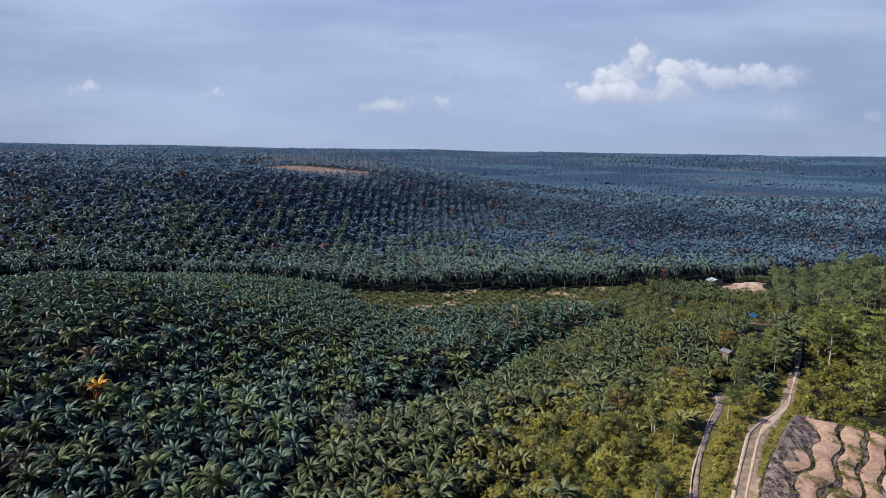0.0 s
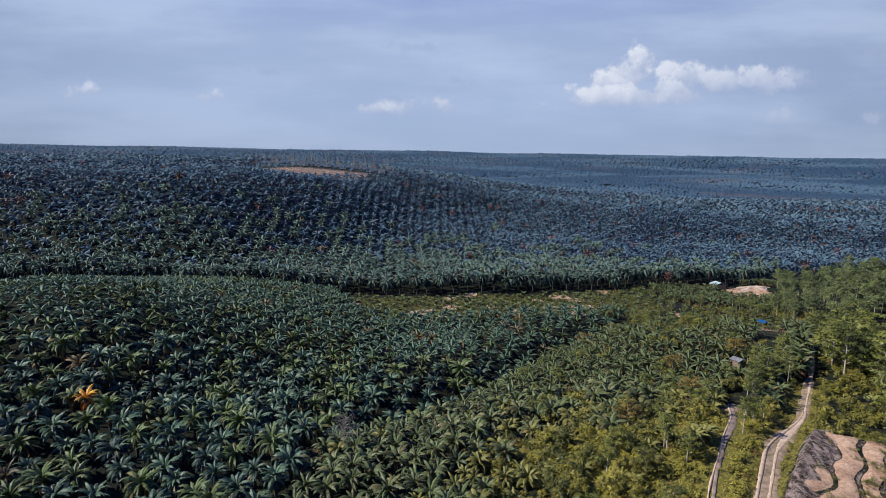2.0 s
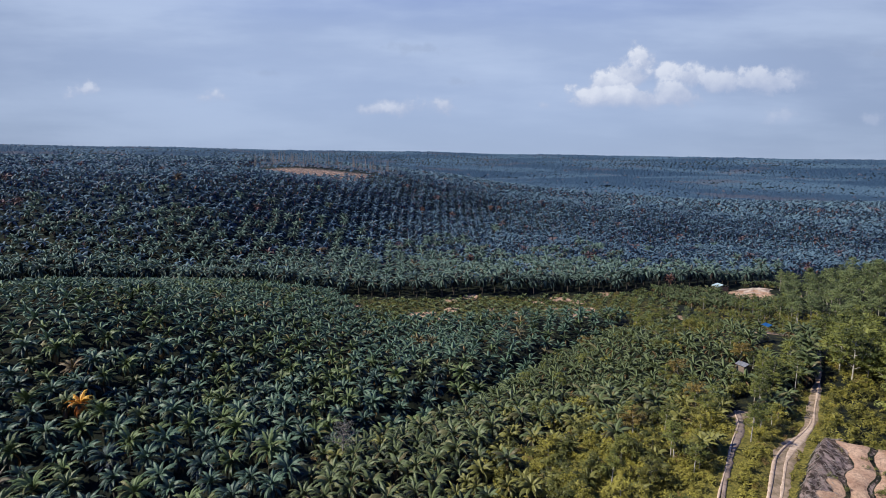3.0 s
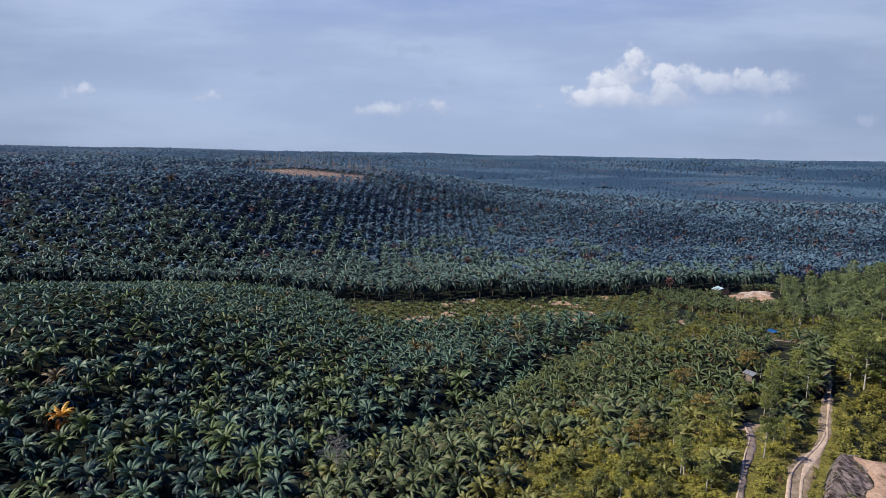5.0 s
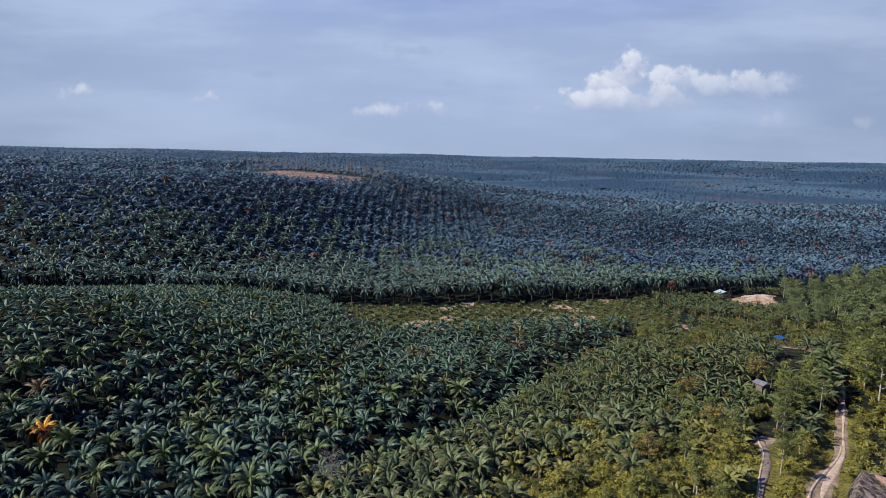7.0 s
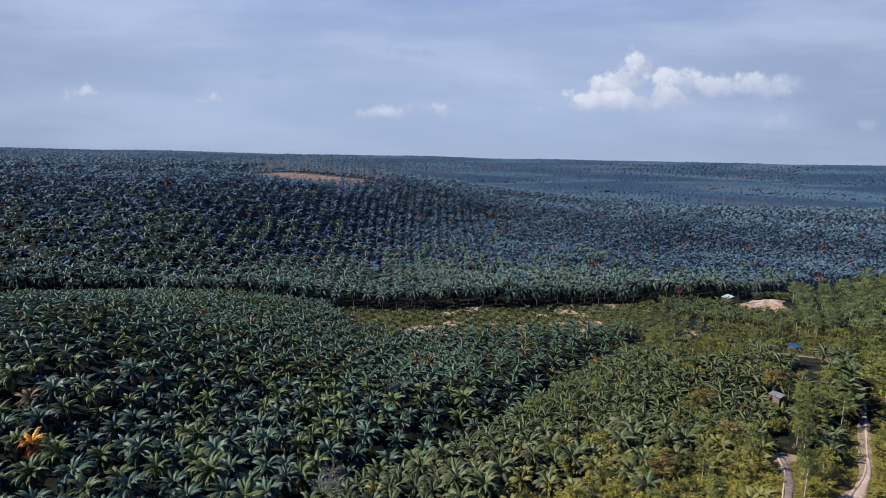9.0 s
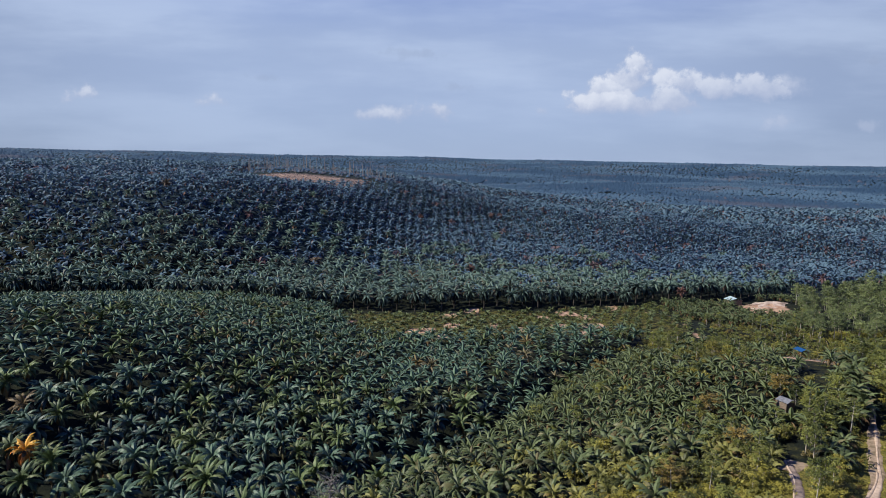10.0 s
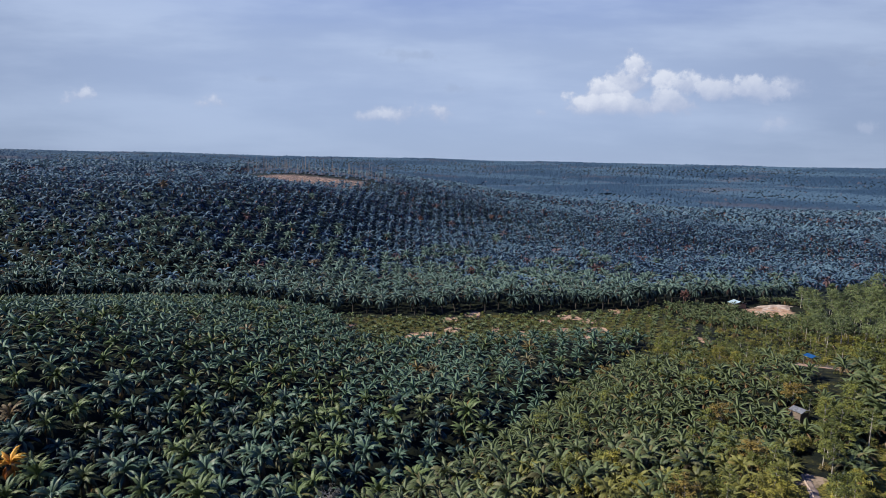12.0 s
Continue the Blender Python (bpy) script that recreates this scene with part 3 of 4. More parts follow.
for name, pick, leaf, label in (("oil_palm_rows", ~warm, PALM_LEAF, "rows of mature dark green oil palms"), ("yellowish_palms", warm, WARM_LEAF, "scattered oil palms with yellowish green fronds")):
    m = int(pick.sum())
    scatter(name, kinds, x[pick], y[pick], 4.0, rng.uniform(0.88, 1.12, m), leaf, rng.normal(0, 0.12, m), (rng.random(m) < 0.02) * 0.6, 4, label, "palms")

# the dying palms
dying = palm_thing("dying_palm", 61, 5.0, ORANGE_LEAF, dict(FULL, fronds=15, highest=85, lowest=25, length=3.7, dead=4), "dying oil palm with orange and yellow fronds", "")
dying.matrix_basis = stand_at(*ORANGE_AT, 30, 1.5)
red = palm_thing("withered_palm", 62, 7.0, RED_LEAF, dict(MIDDLE, fronds=20), "withered oil palm with reddish brown fronds", "withered palms")
for k, (x, y) in enumerate(RED_AT):
    if k == 0:
        red.matrix_basis = stand_at(x, y, 10, 1)
    else:
        copy_sized(red, x, y, 70 * k, 1.0).location.z += 1
brown = palm_thing("browning_palm", 64, 4.2, BROWN_LEAF, dict(FULL, fronds=20, dead=6), "oil palm with fronds turning dull brown", "browning palms")
for k, (x, y) in enumerate(BROWN_AT):
    if k == 0:
        brown.matrix_basis = stand_at(x, y, 25)
    else:
        copy_sized(brown, x, y, 80 * k, 1.05)

# the far block and the hill behind it
hx, hy = lattice(-900, 960, 315, 1010, 8.6, 94, 0.6, 8)
hx, hy = hx + 4 * np.sin(hy / 83) + 2 * np.sin(hx / 61 + hy / 47), hy + 4 * np.sin(hx / 74)
keep = in_reach(hx, hy, 2) & (hy > edge_y(hx)) & ~is_bare(hx, hy) & ~((hx > 0.55 * hy) & (hy < 372 + 0.1 * hx)) & (hy < 1000) & ~((hx > -222) & (hx < -52) & (hy > 660) & (hy < 775))
for x, y in RED_AT:
    keep &= np.hypot(hx - x, hy - y) > 4.0
hx, hy = hx[keep], hy[keep]
front = (hy - edge_y(hx) < 15) & (np.hypot(hx, hy) < 480)
fx, fy = hx[front], hy[front]
hx, hy = hx[~front], hy[~front]
far = np.hypot(hx, hy) + rng.normal(0, 42, len(hx))
patch = 0.10 * np.sin(hx / 41 + 1.5 * np.sin(hy / 57)) + 0.06 * np.sin(hy / 23)
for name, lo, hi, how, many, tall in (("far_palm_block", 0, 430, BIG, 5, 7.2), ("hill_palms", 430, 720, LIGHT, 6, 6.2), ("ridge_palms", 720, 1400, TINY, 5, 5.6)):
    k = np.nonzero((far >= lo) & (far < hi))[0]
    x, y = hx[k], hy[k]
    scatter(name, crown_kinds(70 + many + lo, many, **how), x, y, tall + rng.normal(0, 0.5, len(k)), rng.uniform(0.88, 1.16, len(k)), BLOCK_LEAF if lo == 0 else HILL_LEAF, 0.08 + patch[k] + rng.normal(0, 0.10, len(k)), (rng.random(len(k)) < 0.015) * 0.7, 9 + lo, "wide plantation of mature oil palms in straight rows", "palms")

# the front rows of that block, with old fronds hanging down their trunks
def edge_palm(seed, tall):
    base = tagged(new("edge_palm"), "tall oil palm with a skirt of hanging fronds coloured as in shade", "palm tree", "oil palms along the plantation edge")
    part("trunk", palm_trunk_mesh(seed, tall), base)
    v, f, t, d = crown(seed, **dict(BIG, dead=0))
    part("crown", mesh_from("crown", v, f, BLOCK_LEAF, tint=t, dry=d), base).location.z = tall
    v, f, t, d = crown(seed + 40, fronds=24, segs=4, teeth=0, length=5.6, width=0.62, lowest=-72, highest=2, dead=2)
    # tint lowered: the shade under the crowns is put into these fronds' colour
    part("hanging_fronds", mesh_from("hanging_fronds", v, f, BLOCK_LEAF, tint=np.clip(t - 0.5, 0, 1), dry=d), base, "drooping old fronds with shade put into their colour").location.z = tall - 0.2
    return base


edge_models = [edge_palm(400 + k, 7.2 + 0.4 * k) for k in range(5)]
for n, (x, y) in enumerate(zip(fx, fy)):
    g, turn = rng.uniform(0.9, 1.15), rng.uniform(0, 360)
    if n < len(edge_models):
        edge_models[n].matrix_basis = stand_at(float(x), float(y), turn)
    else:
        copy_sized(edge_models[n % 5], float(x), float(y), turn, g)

# dead standing trunks behind the far clearing
snag_v, snag_f = tube([(0, 0, -1), (0.2, 0.1, 7), (0.1, 0.5, 15)], (0.35, 0.28, 0.12), 4)
snag = (snag_v, np.concatenate([snag_f[:, :3], snag_f[:, [0, 2, 3]]]), np.zeros(len(snag_v)), np.zeros(len(snag_v)))
x = rng.uniform(-218, -55, 130)
y = 686 + rng.uniform(0, 70, 130)
scatter("dead_trunks", [snag], x, y, 0.0, rng.uniform(0.5, 1.1, 130), GREY_TWIG, 0 * x, 0 * x, 97, "grey dead trunks standing behind the far clearing", "dead trees")


# ---- young palms, shrubs and trees on the other side of the gully ----
def leaves(rng, centre, radius, flat, many, size):
    """A clump of small leaf blades round a centre: triangles in threes of vertices."""
    d = rng.normal(0, 1, (many, 3))
    d /= np.linalg.norm(d, axis=1)[:, None]
    p = centre + d * radius * rng.uniform(0.35, 1.0, (many, 1)) * np.array([1, 1, flat])
    n = d * 0.7 + np.array([0, 0, 0.9]) + rng.normal(0, 0.45, (many, 3))
    n /= np.linalg.norm(n, axis=1)[:, None]
    a = np.cross(n, rng.normal(0, 1, (many, 3)))
    a /= np.linalg.norm(a, axis=1)[:, None]
    b = np.cross(n, a)
    s = size * rng.uniform(0.6, 1.3, (many, 1))
    return np.stack([p - a * s, p + b * s * 0.55, p + a * s, p - b * s * 0.55], 1)


def foliage(seed, clumps, many, size, flat, three=False, mean=0.45):
    """A crown of leaf clumps (centre, radius): vertices, triangles, tint, dry."""
    rng = np.random.default_rng(seed)
    quads, tint = [], []
    for centre, radius in clumps:
        q = leaves(rng, np.asarray(centre, float), radius, flat, many, size)
        quads.append(q)
        tint.append(np.repeat(np.clip(rng.normal(mean, 0.16) + rng.normal(0, 0.05, many), 0, 1), 4))
    v = np.concatenate(quads).reshape(-1, 3)
    i = np.arange(len(v) // 4)[:, None] * 4
    f = i + [0, 1, 2] if three else np.concatenate([i + [0, 1, 2], i + [0, 2, 3]])
    return v, f, np.concatenate(tint), np.zeros(len(v))


def limbs(seed, tall, reach, many, fork, thick):
    """Trunk and limbs as tubes, and the ends of the limbs."""
    rng = np.random.default_rng(seed)
    lean = rng.normal(0, 0.04, 2) * tall
    z = np.linspace(-0.8, tall, 6)
    s = np.clip(z / tall, 0, 1)
    path = np.stack([lean[0] * s**1.5, lean[1] * s**1.5, z], 1)
    v, f = tube(path, thick * (1.25 - s), 5)
    vs, fs, count, ends = [v], [f], len(v), [(path[-1], 1.0)]
    for k in range(many):
        t = fork + (1 - fork) * (k + rng.uniform(0.1, 0.9)) / many
        start = np.array([np.interp(t * tall, z, path[:, c]) for c in range(3)])
        a = k * 2.4 + rng.normal(0, 0.3)
        long = reach * (1.15 - 0.55 * (t - fork) / (1 - fork)) * rng.uniform(0.7, 1.15)
        u = np.linspace(0, 1, 3)[:, None]
        branch = start + u * long * np.array([math.cos(a), math.sin(a), 0]) + np.array([0, 0, 1]) * (long * 0.45 * u**0.8)
        v, f = tube(branch, thick * 0.42 * (1.2 - u[:, 0]), 3)
        vs.append(v)
        fs.append(f + count)
        count += len(v)
        ends += [(branch[-1], 0.85), (branch[1], 0.7)]
    return np.concatenate(vs), np.concatenate(fs), ends


def tree_thing(name, seed, tall, reach, mat, bark, label, group, category="tree", many=11, fork=0.45, flat=0.55, per=26, leaf=0.42, thick=0.16, clump=1.35):
    """A broad-leaved tree: trunk with limbs, and a crown of leaf clumps."""
    base = tagged(new(name), label, category, group)
    tall, reach, thick, leaf, clump = (0.74 * a for a in (tall, reach, thick, leaf, clump))
    v, f, ends = limbs(seed, tall, reach, many, fork, thick)
    part("trunk", mesh_from("trunk", v, f, bark), base)
    if per:
        v, f, t, d = foliage(seed, [(p, clump * g) for p, g in ends], 2 * per, 0.8 * leaf, flat, True, 0.58)
        part("crown", mesh_from("crown", v, f, mat, tint=t, dry=d), base)
    return base


def plant(models, places, rng, lo=0.85, hi=1.15, lift=0.0):
    """Sets models at places; the first places take the models themselves, the others copies."""
    for n, (x, y) in enumerate(places):
        x, y = float(x), float(y)
        g, turn = rng.uniform(lo, hi), rng.uniform(0, 360)
        if n < len(models):
            models[n].matrix_basis = stand_at(x, y, turn, lift)
            models[n].scale = (g, g, g)
        else:
            copy_sized(models[n % len(models)], x, y, turn, g, lift)


def strip_at(x, y):
    return (y > 264) & (x > -62) & (x < 122) & (y < edge_y(x) - 3)


def ditch_x(y):
    return 31 + (y - 70) * 0.56 + 0.5 * np.sin(y / 5.5)


def shrub_ground(x, y):
    """The yellow-green scrub beside the ditch."""
    return smooth(y, 131, 112) * smooth(x, 4, 18)


def open_scrub(x, y):
    """The thinly planted scrub round the blue shelter."""
    return smooth(x, 62, 80) * smooth(y, 178, 192) * smooth(y, 312, 295)


rng = np.random.default_rng(11)
# yards, and gaps towards the camera that keep huts and shelter in view
KEEP_CLEAR = ((61.8, 124, 3.6), (59, 119.5, 2.6), (75, 150.5, 3.8), (72.8, 146, 3.2), (105.3, 195, 5), (102, 188.5, 5.5), (98.5, 181.5, 6), (94.5, 174.5, 5), (115, 194, 9), (98, 168, 5), (90, 165, 4.5), (84, 158, 3.5), (112, 187, 6))


def off_yards(x, y):
    ok = np.ones(np.shape(x), bool)
    for a, b, r in KEEP_CLEAR:
        ok &= np.hypot(x - a, y - b) > r
    return ok


# young palms
yx, yy = lattice(-60, 230, 55, 385, 4.6, 31, 0.7, 21)
ok = in_reach(yx, yy) & (yx > gully_x(yy) + 4) & (yx < road_x(yy) - 4) & ~is_bare(yx, yy) & ~strip_at(yx, yy) & (yy < edge_y(yx) - 5) & (rng.random(len(yx)) > 0.7 * shrub_ground(yx, yy)) & off_yards(yx, yy) & (rng.random(len(yx)) > 0.9 * open_scrub(yx, yy)) & ((np.abs(yx - ditch_x(yy)) > 3) | (yy > 136))
yx, yy = yx[ok], yy[ok]
order = np.argsort(np.hypot(yx, yy))
YOUNG = dict(FULL, fronds=22, length=3.0, width=0.46, lowest=6, dead=1)
fresh = [palm_thing("young_palm", 120 + k, 1.0 + 0.3 * k, YOUNG_LEAF, YOUNG, "young oil palm with fresh yellow-green fronds", "young oil palms") for k in range(5)]
deep = [palm_thing("young_palm", 126 + k, 1.6 + 0.5 * k, MID_LEAF, dict(YOUNG, length=3.4), "young oil palm with deep green fronds", "young oil palms") for k in range(4)]
lot = [(yx[k], yy[k], rng.random() > 0.08 + 0.8 * float(smooth(yy[k], 165, 110) * smooth(yx[k] - gully_x(yy[k]), 14, 50))) for k in order[:290]]
plant(fresh, [(a, b) for a, b, d in lot if not d], rng, 0.75, 1.1)
plant(deep, [(a, b) for a, b, d in lot if d], rng, 0.85, 1.25)
k = order[290:]
if len(k):
    scatter("young_palm_rows", crown_kinds(130, 4, **dict(MIDDLE, fronds=15, lowest=-8)), yx[k], yy[k], 2.2, rng.uniform(0.68, 0.95, len(k)), MID_LEAF, rng.normal(0, 0.12, len(k)), 0 * yx[k], 22, "rows of young green oil palms", "palms")

# saplings in the cleared strip
sx, sy = lattice(-60, 130, 258, 360, 6.5, 8, 0.5, 23)
ok = strip_at(sx, sy)
sx, sy = sx[ok], sy[ok]
scatter("palm_saplings", crown_kinds(140, 4, **dict(LIGHT, lowest=10)), sx, sy, 0.2, rng.uniform(0.3, 0.6, len(sx)), MID_LEAF, rng.normal(0.1, 0.1, len(sx)), 0 * sx, 24, "small oil palm saplings on cleared ground", "palms")

# scrub
def bush_kinds(seed, many, size=0.34):
    out = []
    for k in range(many):
        r = np.random.default_rng(seed + k)
        blobs = [((r.normal(0, 0.7), r.normal(0, 0.7), r.uniform(0.3, 1.5)), r.uniform(0.6, 1.0)) for _ in range(5)]
        out.append(foliage(seed + k, blobs, 22, size, 0.8, True))
    return out


def strew(name, x0, x1, y0, y1, count, weight, lo, hi, mat, label, seed, tint=0.0, dry=0.0, size=0.34, category="shrubs"):
    r = np.random.default_rng(seed)
    x, y = r.uniform(x0, x1, count * 12), r.uniform(y0, y1, count * 12)
    ok = (r.random(len(x)) < weight(x, y)) & in_reach(x, y)
    x, y = x[ok][:count], y[ok][:count]
    scatter(name, bush_kinds(seed, 5, size), x, y, 0.0, 0.95 * r.uniform(lo, hi, len(x)), mat, r.normal(tint, 0.15, len(x)), (r.random(len(x)) < dry) * r.uniform(0.4, 0.9, len(x)), seed, label, category)


def off_ditch(x, y):
    """Clear of the ditch and of the shade that would fall on it."""
    return (x < ditch_x(y) - 4.5) | (x > ditch_x(y) + 2.2) | (y > 130)


def free(x, y):
    return ~is_bare(x, y) & ((np.abs(x - ditch_x(y)) > 2.0) | (y > 136)) & off_yards(x, y)


strew("scrub", 0, 70, 62, 135, 1500, lambda x, y: shrub_ground(x, y) * free(x, y) * (x < road_x(y) - 3.8), 0.3, 0.85, BUSH_LEAF, "dense yellow-green scrub and tall grass", 31, 0.10, 0.02)
strew("undergrowth", -40, 220, 70, 375, 800, lambda x, y: 0.8 * free(x, y) * (x > gully_x(y) + 3) * (x < road_x(y) - 3.5) * ~strip_at(x, y) * (y < edge_y(x) - 4), 0.45, 1.2, TREE_LEAF, "mixed green undergrowth between the young palms", 32, -0.12, 0.28)
strew("roadside_bushes", 40, 240, 70, 300, 1150, lambda x, y: free(x, y) * (x > road_x(y) + 3) * (x < road_x(y) + 34) * (y > 100), 0.6, 1.4, BUSH_LEAF, "bright green bushes along the road", 33, -0.05, 0.02)
strew("strip_weeds", -55, 125, 262, 352, 1000, lambda x, y: strip_at(x, y) * (0.25 + 0.75 * (np.sin((x + 0.6 * y) / 5.2 + 2 * np.sin(y / 7 + x / 11)) < 0.3)), 0.35, 1.05, WOOD_LEAF, "low weeds on the cleared strip", 34, 0.05, 0.1)
strew("slope_tufts", 50, 140, 62, 112, 900, lambda x, y: (bare_mound(x, y) > 0.5) * (0.02 + 0.35 * gullies(x, y) * smooth(x - road_x(y), 8, 14) + 0.9 * smooth(x - road_x(y) + 0.5 * (100 - y), 13, 20) * (np.sin(x / 1.3 + 2 * np.sin(y / 1.7)) > 0.2)), 0.15, 0.5, TREE_LEAF, "tufts of weeds on the bare slope", 35, -0.15, 0.05, 0.3)
strew("verge_grass", 30, 190, 62, 330, 1000, lambda x, y: (np.abs(np.abs(x - road_x(y)) - 3.0) < 1.4) * (bare_mound(x, y) < 0.4), 0.15, 0.5, BUSH_LEAF, "grass tufts on the road verge", 36, 0.0, 0.25)

strew("clearing_scrub", 66, 200, 190, 312, 700, lambda x, y: open_scrub(x, y) * free(x, y) * (x < road_x(y) + 2 + 60 * (y > 245)) * ~strip_at(x, y), 0.5, 1.3, BUSH_LEAF, "yellow-green scrub in the open planting", 37, -0.15, 0.08)

# slim pale-stemmed trees by the ditch
slim = [tree_thing("slim_tree", 200 + k, 5.6 + 0.9 * k, 2.2, WOOD_LEAF, PALE_BARK, "slim young tree with a pale bare stem", "slim trees by the ditch", many=9, fork=0.42, per=18, leaf=0.42, thick=0.13, clump=1.25) for k in range(5)]
tx, ty = rng.uniform(20, 90, 400), rng.uniform(80, 165, 400)
ok = free(tx, ty) & off_ditch(tx, ty) & (tx < road_x(ty) - np.where(ty < 122, 6.5, 4.5)) & (tx > ditch_x(ty) - 26) & (rng.random(400) < np.where(np.abs(tx - ditch_x(ty) - 5) < 5, 1.0, 0.22))
places = list(zip(tx[ok], ty[ok]))[:70]
tx, ty = rng.uniform(74, 190, 300), rng.uniform(196, 320, 300)
ok = free(tx, ty) & (tx < road_x(ty) + 3) & (tx > gully_x(ty) + 14) & ~strip_at(tx, ty)
plant(slim, places + list(zip(tx[ok], ty[ok]))[:60], rng, 0.75, 1.25)

# low shrubby trees of the scrub
shrubs = [tree_thing("shrub_tree", 270 + k, 2.6 + 0.6 * k, 1.9, BUSH_LEAF if k % 2 else TREE_LEAF, PALE_BARK, "bushy low tree in yellow-green leaf", "shrubby trees of the scrub", many=8, fork=0.2, flat=0.7, per=20, leaf=0.42, thick=0.10, clump=1.15) for k in range(4)]
tx, ty = rng.uniform(8, 80, 900), rng.uniform(72, 140, 900)
ok = free(tx, ty) & off_ditch(tx, ty) & ((tx < road_x(ty) - 6.5) | (ty > 122)) & (tx < road_x(ty) - 5) & (rng.random(900) < shrub_ground(tx, ty)) & in_reach(tx, ty)
places = list(zip(tx[ok], ty[ok]))[:75]
tx, ty = rng.uniform(0, 130, 900), rng.uniform(120, 260, 900)
ok = free(tx, ty) & (tx < road_x(ty) - 3.2) & (tx > gully_x(ty) + 12) & (rng.random(900) < 0.25 + 0.6 * smooth(np.sin(tx / 9 + 2 * np.sin(ty / 14)), 0.2, 0.8))
plant(shrubs, places, rng, 0.8, 1.45)
mixed = [tree_thing("mixed_shrub", 290 + k, 3.4 + 0.7 * k, 2.0, (WOOD_LEAF, BUSH_LEAF, TREE_LEAF, WOOD_LEAF)[k], PALE_BARK, "leafy wild shrub grown up between young palms", "wild shrubs between the young palms", many=8, fork=0.25, flat=0.7, per=17, leaf=0.42, thick=0.10, clump=1.2) for k in range(4)]
plant(mixed, list(zip(tx[ok], ty[ok]))[:80], rng, 0.7, 1.3)

# the wood on the far side of the road
wood = [tree_thing("spreading_tree", 220 + k, 9.0 + 1.2 * k, 3.9, WOOD_LEAF, PALE_BARK, "leafy green tree with flat layered boughs", "trees of the roadside wood", many=13, fork=0.2, flat=0.24, per=19, leaf=0.72, thick=0.17, clump=2.4) for k in range(5)]
wx, wy = lattice(60, 330, 108, 252, 6.4, 12, 1.3, 41)
ok = in_reach(wx, wy, 1.3) & (wx > road_x(wy) + 3.5 + 13 * smooth(wy, 150, 125)) & free(wx, wy) & (wy > 112)
side = np.linspace(139, 168, 12)
for k, y in enumerate(side):
    copy_sized(deep[k % 4], float(road_x(y)) - 3.2 - 1.2 * math.sin(3 * y), float(y), 67 * k, 1.15, 0.5)
plant(wood, sorted(zip(wx[ok], wy[ok]), key=lambda p: p[0] ** 2 + p[1] ** 2)[:175], rng, 0.85, 1.35)

# the tall stand behind
stand = [tree_thing("tall_tree", 240 + k, 16 + 1.2 * k, 4.6, STAND_LEAF, PALE_BARK, "tall slender tree with a long pale trunk", "tall stand by the sand pit", many=12, fork=0.5, flat=0.6, per=16, leaf=0.95, thick=0.25, clump=2.7) for k in range(5)]
wx, wy = lattice(150, 480, 275, 440, 7.0, 5, 1.2, 43)
ok = in_reach(wx, wy, 1.3) & (wx > 0.553 * wy + 2) & (wy < 374 + 0.1 * wx) & (clearings(wx, wy) < 0.02) & (np.abs(wx - road_x(wy)) > 2.5)
places = sorted(zip(wx[ok], wy[ok]), key=lambda p: p[0] ** 2 + p[1] ** 2)[:175]
for n, (x, y) in enumerate(places):
    g = float(0.78 + 0.34 * smooth(x, 196, 265)) * rng.uniform(0.88, 1.12)
    if n < len(stand):
        stand[n].matrix_basis = stand_at(float(x), float(y), 50 * n)
        stand[n].scale = (g, g, g)
    else:
        copy_sized(stand[n % len(stand)], float(x), float(y), rng.uniform(0, 360), g, 0)

# lone trees
RUSTY_AT = [(37, 117), (60, 154), (48.6, 205), (55, 131), (77.5, 157)]
bare = tree_thing("bare_tree", 262, 11.5, 4.2, GREY_LEAF, GREY_TWIG, "thin grey tree with sparse dull leaves among the palms", "", many=34, fork=0.4, per=7, leaf=0.34, thick=0.22, clump=1.0)
bare.matrix_basis = stand_at(-20, 119.6, 0, 0.4)
rusty = [tree_thing("rusty_tree", 280 + k, 6.4 + k, 3.4, RUSTY_LEAF, PALE_BARK, "bushy tree with rusty yellow leaves", "rusty-leaved trees", many=11, fork=0.3, per=26, leaf=0.45, clump=1.5) for k in range(2)]
plant(rusty, RUSTY_AT, rng, 0.95, 1.25)
bright = tree_thing("bright_tree", 264, 6.0, 3.0, BUSH_LEAF, PALE_BARK, "bushy tree with bright yellow-green leaves", "bright bushy trees", many=11, fork=0.3, per=34, leaf=0.45, clump=1.6)
plant([bright], [(-8, 92), (62, 205), (75, 205), (88, 214), (33, 96), (57, 150)], rng, 0.8, 1.15)


# ---- huts ----
def block(name, size, centre, mat, parent, turn=0.0, label=""):
    bm = bmesh.new()
    bmesh.ops.create_cube(bm, size=1.0, matrix=Matrix.Translation(centre) @ Matrix.Rotation(turn, 4, "Y") @ Matrix.Diagonal((*size, 1)))
    bmesh.ops.bevel(bm, geom=bm.edges[:], offset=min(size) * 0.2, segments=1, affect="EDGES")
    me = bpy.data.meshes.new(name)
    bm.to_mesh(me)
    bm.free()
    me.materials.append(mat)
    return part(name, me, parent, label)


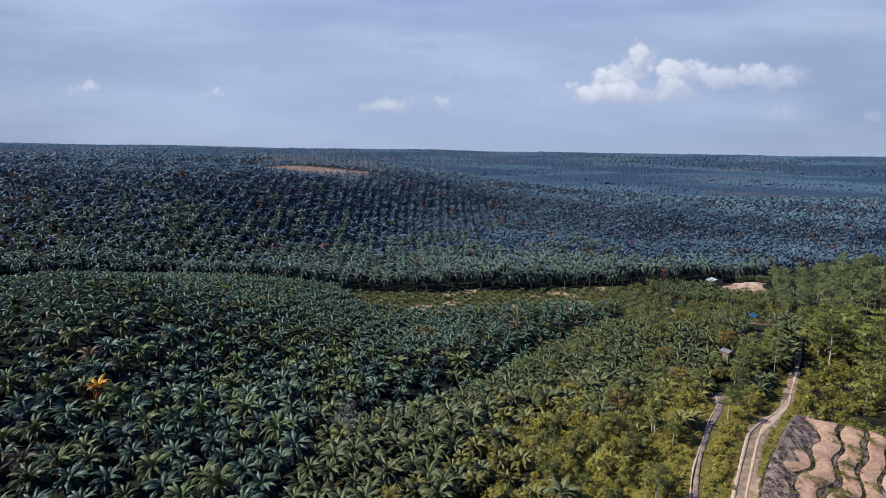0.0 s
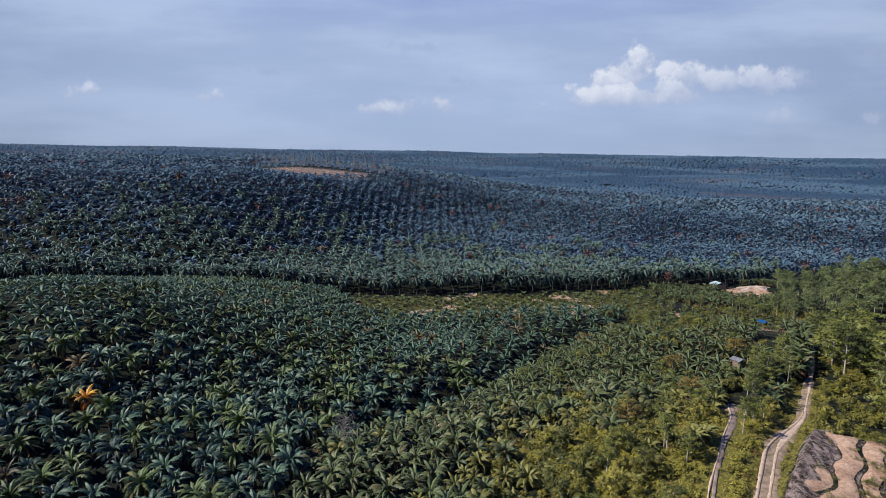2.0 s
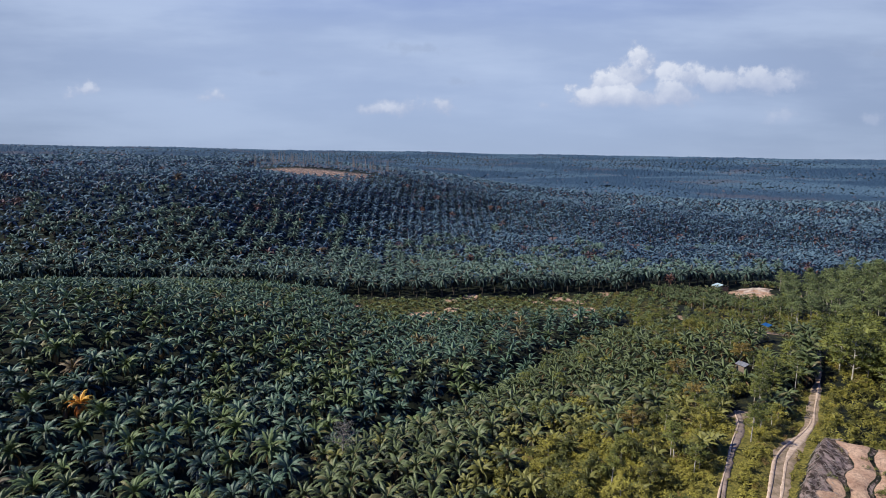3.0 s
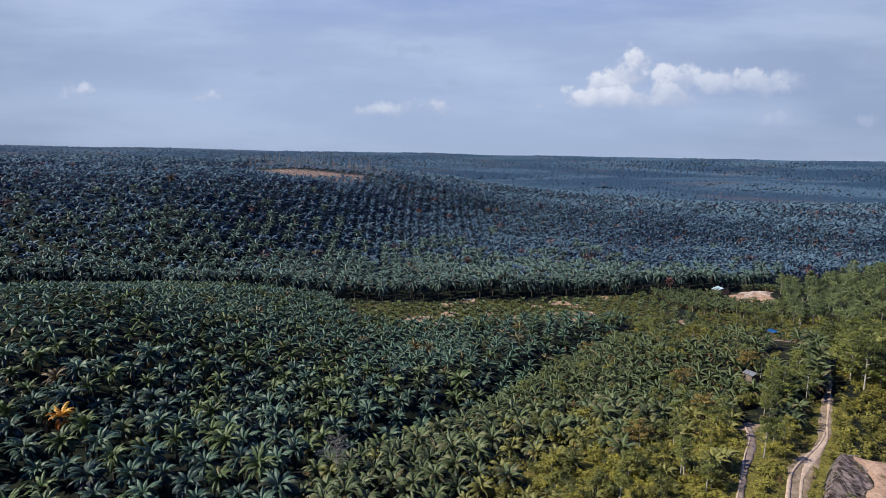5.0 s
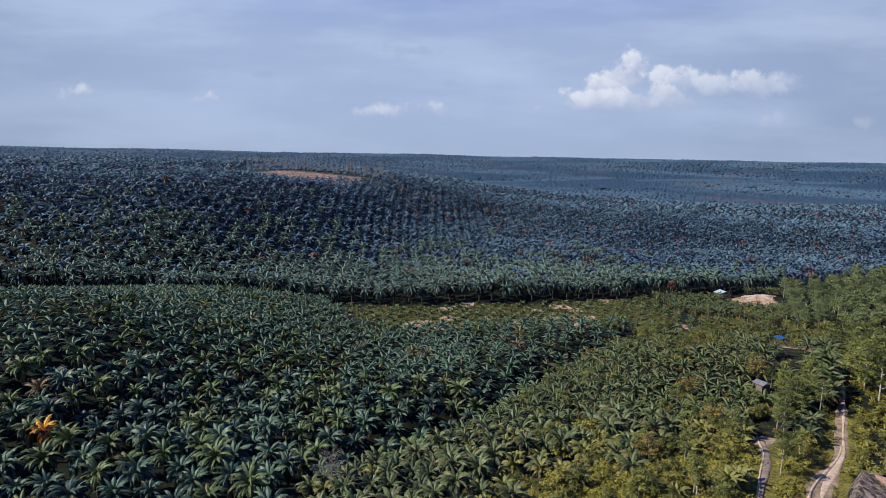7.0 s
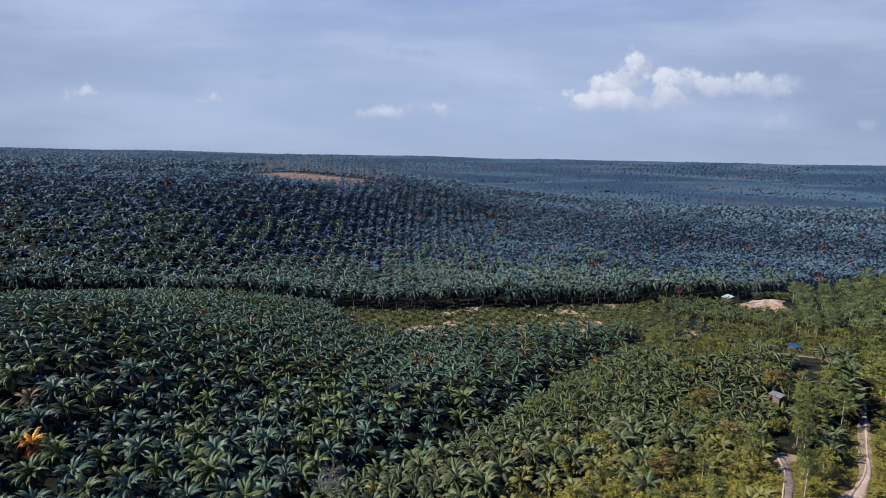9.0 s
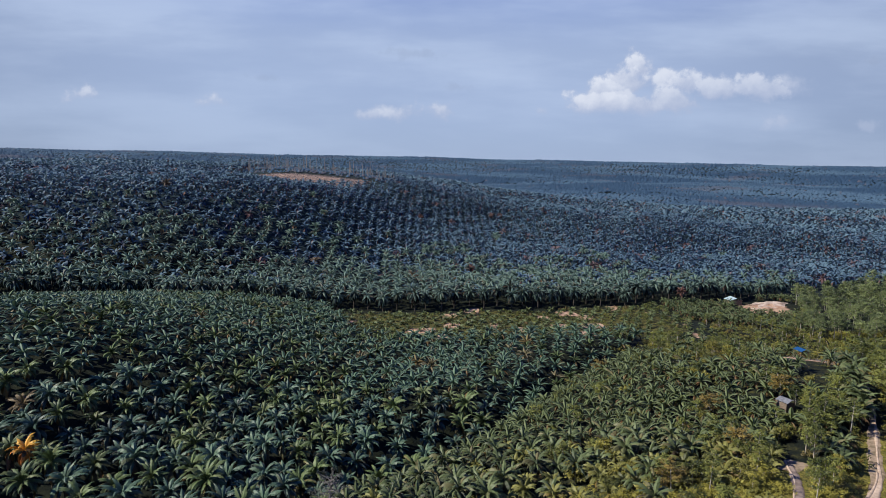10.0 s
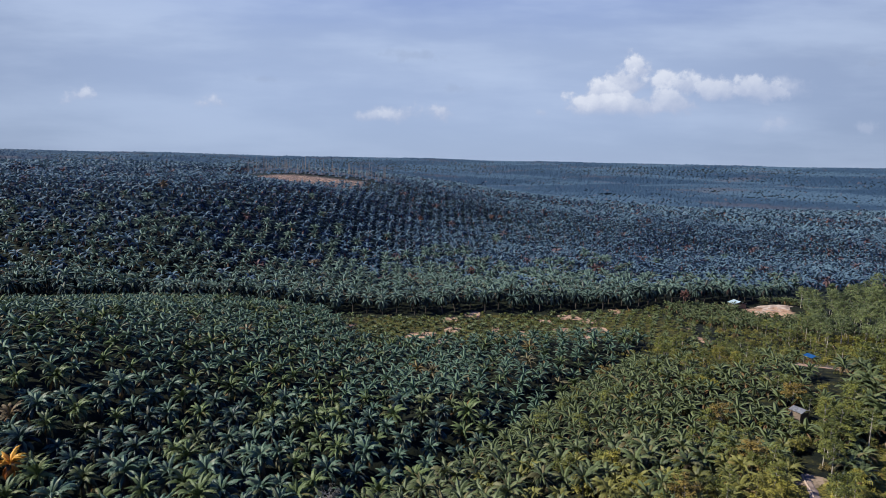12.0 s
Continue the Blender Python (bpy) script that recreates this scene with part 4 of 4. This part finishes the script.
def hut(name, x, y, turn, wide, deep, tall, sheet, walls, label, category, sheet_label):
    """A small field hut: posts, board walls, door and a sheet roof of two slopes."""
    base = tagged(new(name), label, category)
    base.matrix_basis = stand_at(x, y, turn, 0.1)
    for sx in (-1, 1):
        for sy in (-1, 1):
            block("post", (0.12, 0.12, tall + 0.5), (sx * wide / 2, sy * deep / 2, tall / 2 - 0.25), TIMBER, base)
    if walls:
        for sy in (-1, 1):
            block("wall", (wide - 0.14, 0.06, tall * 0.9), (0, sy * deep / 2, tall * 0.47), TIMBER, base)
        block("wall", (0.06, deep - 0.14, tall * 0.9), (-wide / 2, 0, tall * 0.47), TIMBER, base)
        block("door", (0.07, 0.85, tall * 0.8), (wide / 2, 0.1, tall * 0.42), RUST, base)
    for sx in (-1, 1):
        block("roof_sheet", (wide * 0.62, deep + 0.7, 0.07), (sx * wide * 0.28, 0, tall + 0.28), sheet, base, sx * 0.33, sheet_label)
    return base


hut("blue_shelter", 105.3, 195, 15, 2.8, 2.4, 2.5, BLUE_TARP, False, "open field shelter under a bright blue tarpaulin", "shelter", "bright blue tarpaulin")
hut("field_hut", 75, 150.5, 25, 2.7, 2.3, 2.5, ZINC, True, "small timber field hut with a weathered zinc roof", "hut", "weathered zinc sheet")
hut("plantation_hut", 166, 358, 10, 7.0, 5.5, 3.0, WHITE_TARP, True, "hut with a pale blue sheet roof beside the sand pit", "hut", "pale blue roof sheet")


# ---- felled brush on the cleared slope ----
def build_brush():
    r = np.random.default_rng(51)
    vs, fs, count = [], [], 0
    tries = 0
    while count < 480 * 8 and tries < 6000:
        tries += 1
        x, y = r.uniform(48, 110), r.uniform(66, 118)
        if bare_mound(x, y) < 0.35 or not (x - road_x(y) < 9 or y > 110 or gullies(x, y) > 0.6 or r.random() < 0.03):
            continue
        a, long = r.normal(-0.6, 0.9), r.uniform(0.3, 1.2)
        d = np.array([math.cos(a), math.sin(a)]) * long / 2
        p, q = np.array([x, y]) - d, np.array([x, y]) + d
        path = [(p[0], p[1], height(p[0], p[1]) + 0.12), (q[0], q[1], height(q[0], q[1]) + r.uniform(0.15, 0.6))]
        v, f = tube(path, (r.uniform(0.03, 0.065), 0.02), 4)
        vs.append(v)
        fs.append(f + count)
        count += len(v)
    for _ in range(110):
        x, y = r.normal(112, 6), r.normal(193, 3)
        a, long = r.uniform(0, 3.14), r.uniform(0.8, 2.4)
        d = np.array([math.cos(a), math.sin(a)]) * long / 2
        path = [(x - d[0], y - d[1], height(x - d[0], y - d[1]) + 0.1), (x + d[0], y + d[1], height(x + d[0], y + d[1]) + r.uniform(0.2, 0.8))]
        v, f = tube(path, (r.uniform(0.03, 0.06), 0.02), 4)
        vs.append(v)
        fs.append(f + count)
        count += len(v)
    me = mesh_from("felled_brush", np.concatenate(vs), np.concatenate(fs), GREY_TWIG)
    tagged(new("felled_brush", me), "grey felled branches strewn on the bare slope", "brush", kind="stuff")


build_brush()


def build_sand():
    """Dumped heaps of pale sand beside the plantation hut."""
    a, b = np.meshgrid(np.linspace(-1, 1, 44), np.linspace(-1, 1, 30))
    x, y = 181 + 14 * a + 7 * b, 349 + 12 * b
    around = np.arctan2(b, a)
    edge = np.clip(1 - (np.hypot(a, b) * (1.1 + 0.14 * np.sin(3 * around + 1) + 0.09 * np.sin(7 * around))) ** 4, -0.6, 1)
    z = height(x, y) + edge * (0.2 + 0.5 * hump(a, b, 0.5, 0.4, 0.3, 0.3) + 0.4 * hump(a, b, -0.4, 0.0, 0.2, 0.25) + 0.3 * np.sin(9 * a + 4 * np.sin(5 * b)) + 0.22 * np.sin(21 * a + 15 * b) * np.sin(13 * b)) - 0.25
    me = mesh_from("sand_heap", np.stack([x, y, z], -1).reshape(-1, 3), grid_faces(30, 44), PALE_SAND)
    me.polygons.foreach_set("use_smooth", np.ones(len(me.polygons), bool))
    tagged(new("sand_heap", me), "pale dumped sand in a low uneven pile by the hut", "sand heap")


build_sand()


# ---- the plain towards the horizon ----
def tuft_kinds(seed):
    out = []
    for k in range(5):
        r = np.random.default_rng(seed + k)
        a = np.arange(5) * 2 * math.pi / 5 + r.uniform(0, 1)
        ring = np.stack([np.cos(a), np.sin(a), r.uniform(-0.6, 0.0, 5)], 1) * r.uniform(0.7, 1.25, (5, 1)) * 3.8
        v = np.concatenate([ring, [[r.normal(0, 0.6), r.normal(0, 0.6), r.uniform(1.8, 3.2)]]])
        i = np.arange(5)
        f = np.stack([i, (i + 1) % 5, 0 * i + 5], 1)
        # light tops and dark rims are painted into each tuft's colour
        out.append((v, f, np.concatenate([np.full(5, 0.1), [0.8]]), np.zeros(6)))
    return out


def build_plain():
    r = np.random.default_rng(61)
    x, y = r.uniform(-222, -52, 900), r.uniform(676, 775, 900)
    ok = clearings(x, y) < 0.05
    x, y = x[ok], y[ok]
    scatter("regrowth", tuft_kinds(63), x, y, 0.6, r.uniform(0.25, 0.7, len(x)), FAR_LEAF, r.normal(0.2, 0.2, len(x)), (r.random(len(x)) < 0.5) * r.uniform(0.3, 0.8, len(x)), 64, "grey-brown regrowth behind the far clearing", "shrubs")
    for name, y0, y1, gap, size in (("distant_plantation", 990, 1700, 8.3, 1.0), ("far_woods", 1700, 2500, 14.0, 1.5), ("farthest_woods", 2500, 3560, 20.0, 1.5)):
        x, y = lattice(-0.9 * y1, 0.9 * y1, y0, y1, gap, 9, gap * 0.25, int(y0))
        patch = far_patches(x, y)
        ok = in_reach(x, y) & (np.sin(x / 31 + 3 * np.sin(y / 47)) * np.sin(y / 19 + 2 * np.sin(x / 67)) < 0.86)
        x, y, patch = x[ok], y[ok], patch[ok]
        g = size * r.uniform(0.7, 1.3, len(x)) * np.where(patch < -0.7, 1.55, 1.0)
        # the farthest band is tinted lighter, as haze would make it
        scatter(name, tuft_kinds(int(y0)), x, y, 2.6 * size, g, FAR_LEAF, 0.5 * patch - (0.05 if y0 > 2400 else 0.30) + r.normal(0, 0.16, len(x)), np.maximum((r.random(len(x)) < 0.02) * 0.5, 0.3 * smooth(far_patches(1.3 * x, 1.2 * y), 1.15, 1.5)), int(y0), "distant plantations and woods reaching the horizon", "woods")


build_plain()
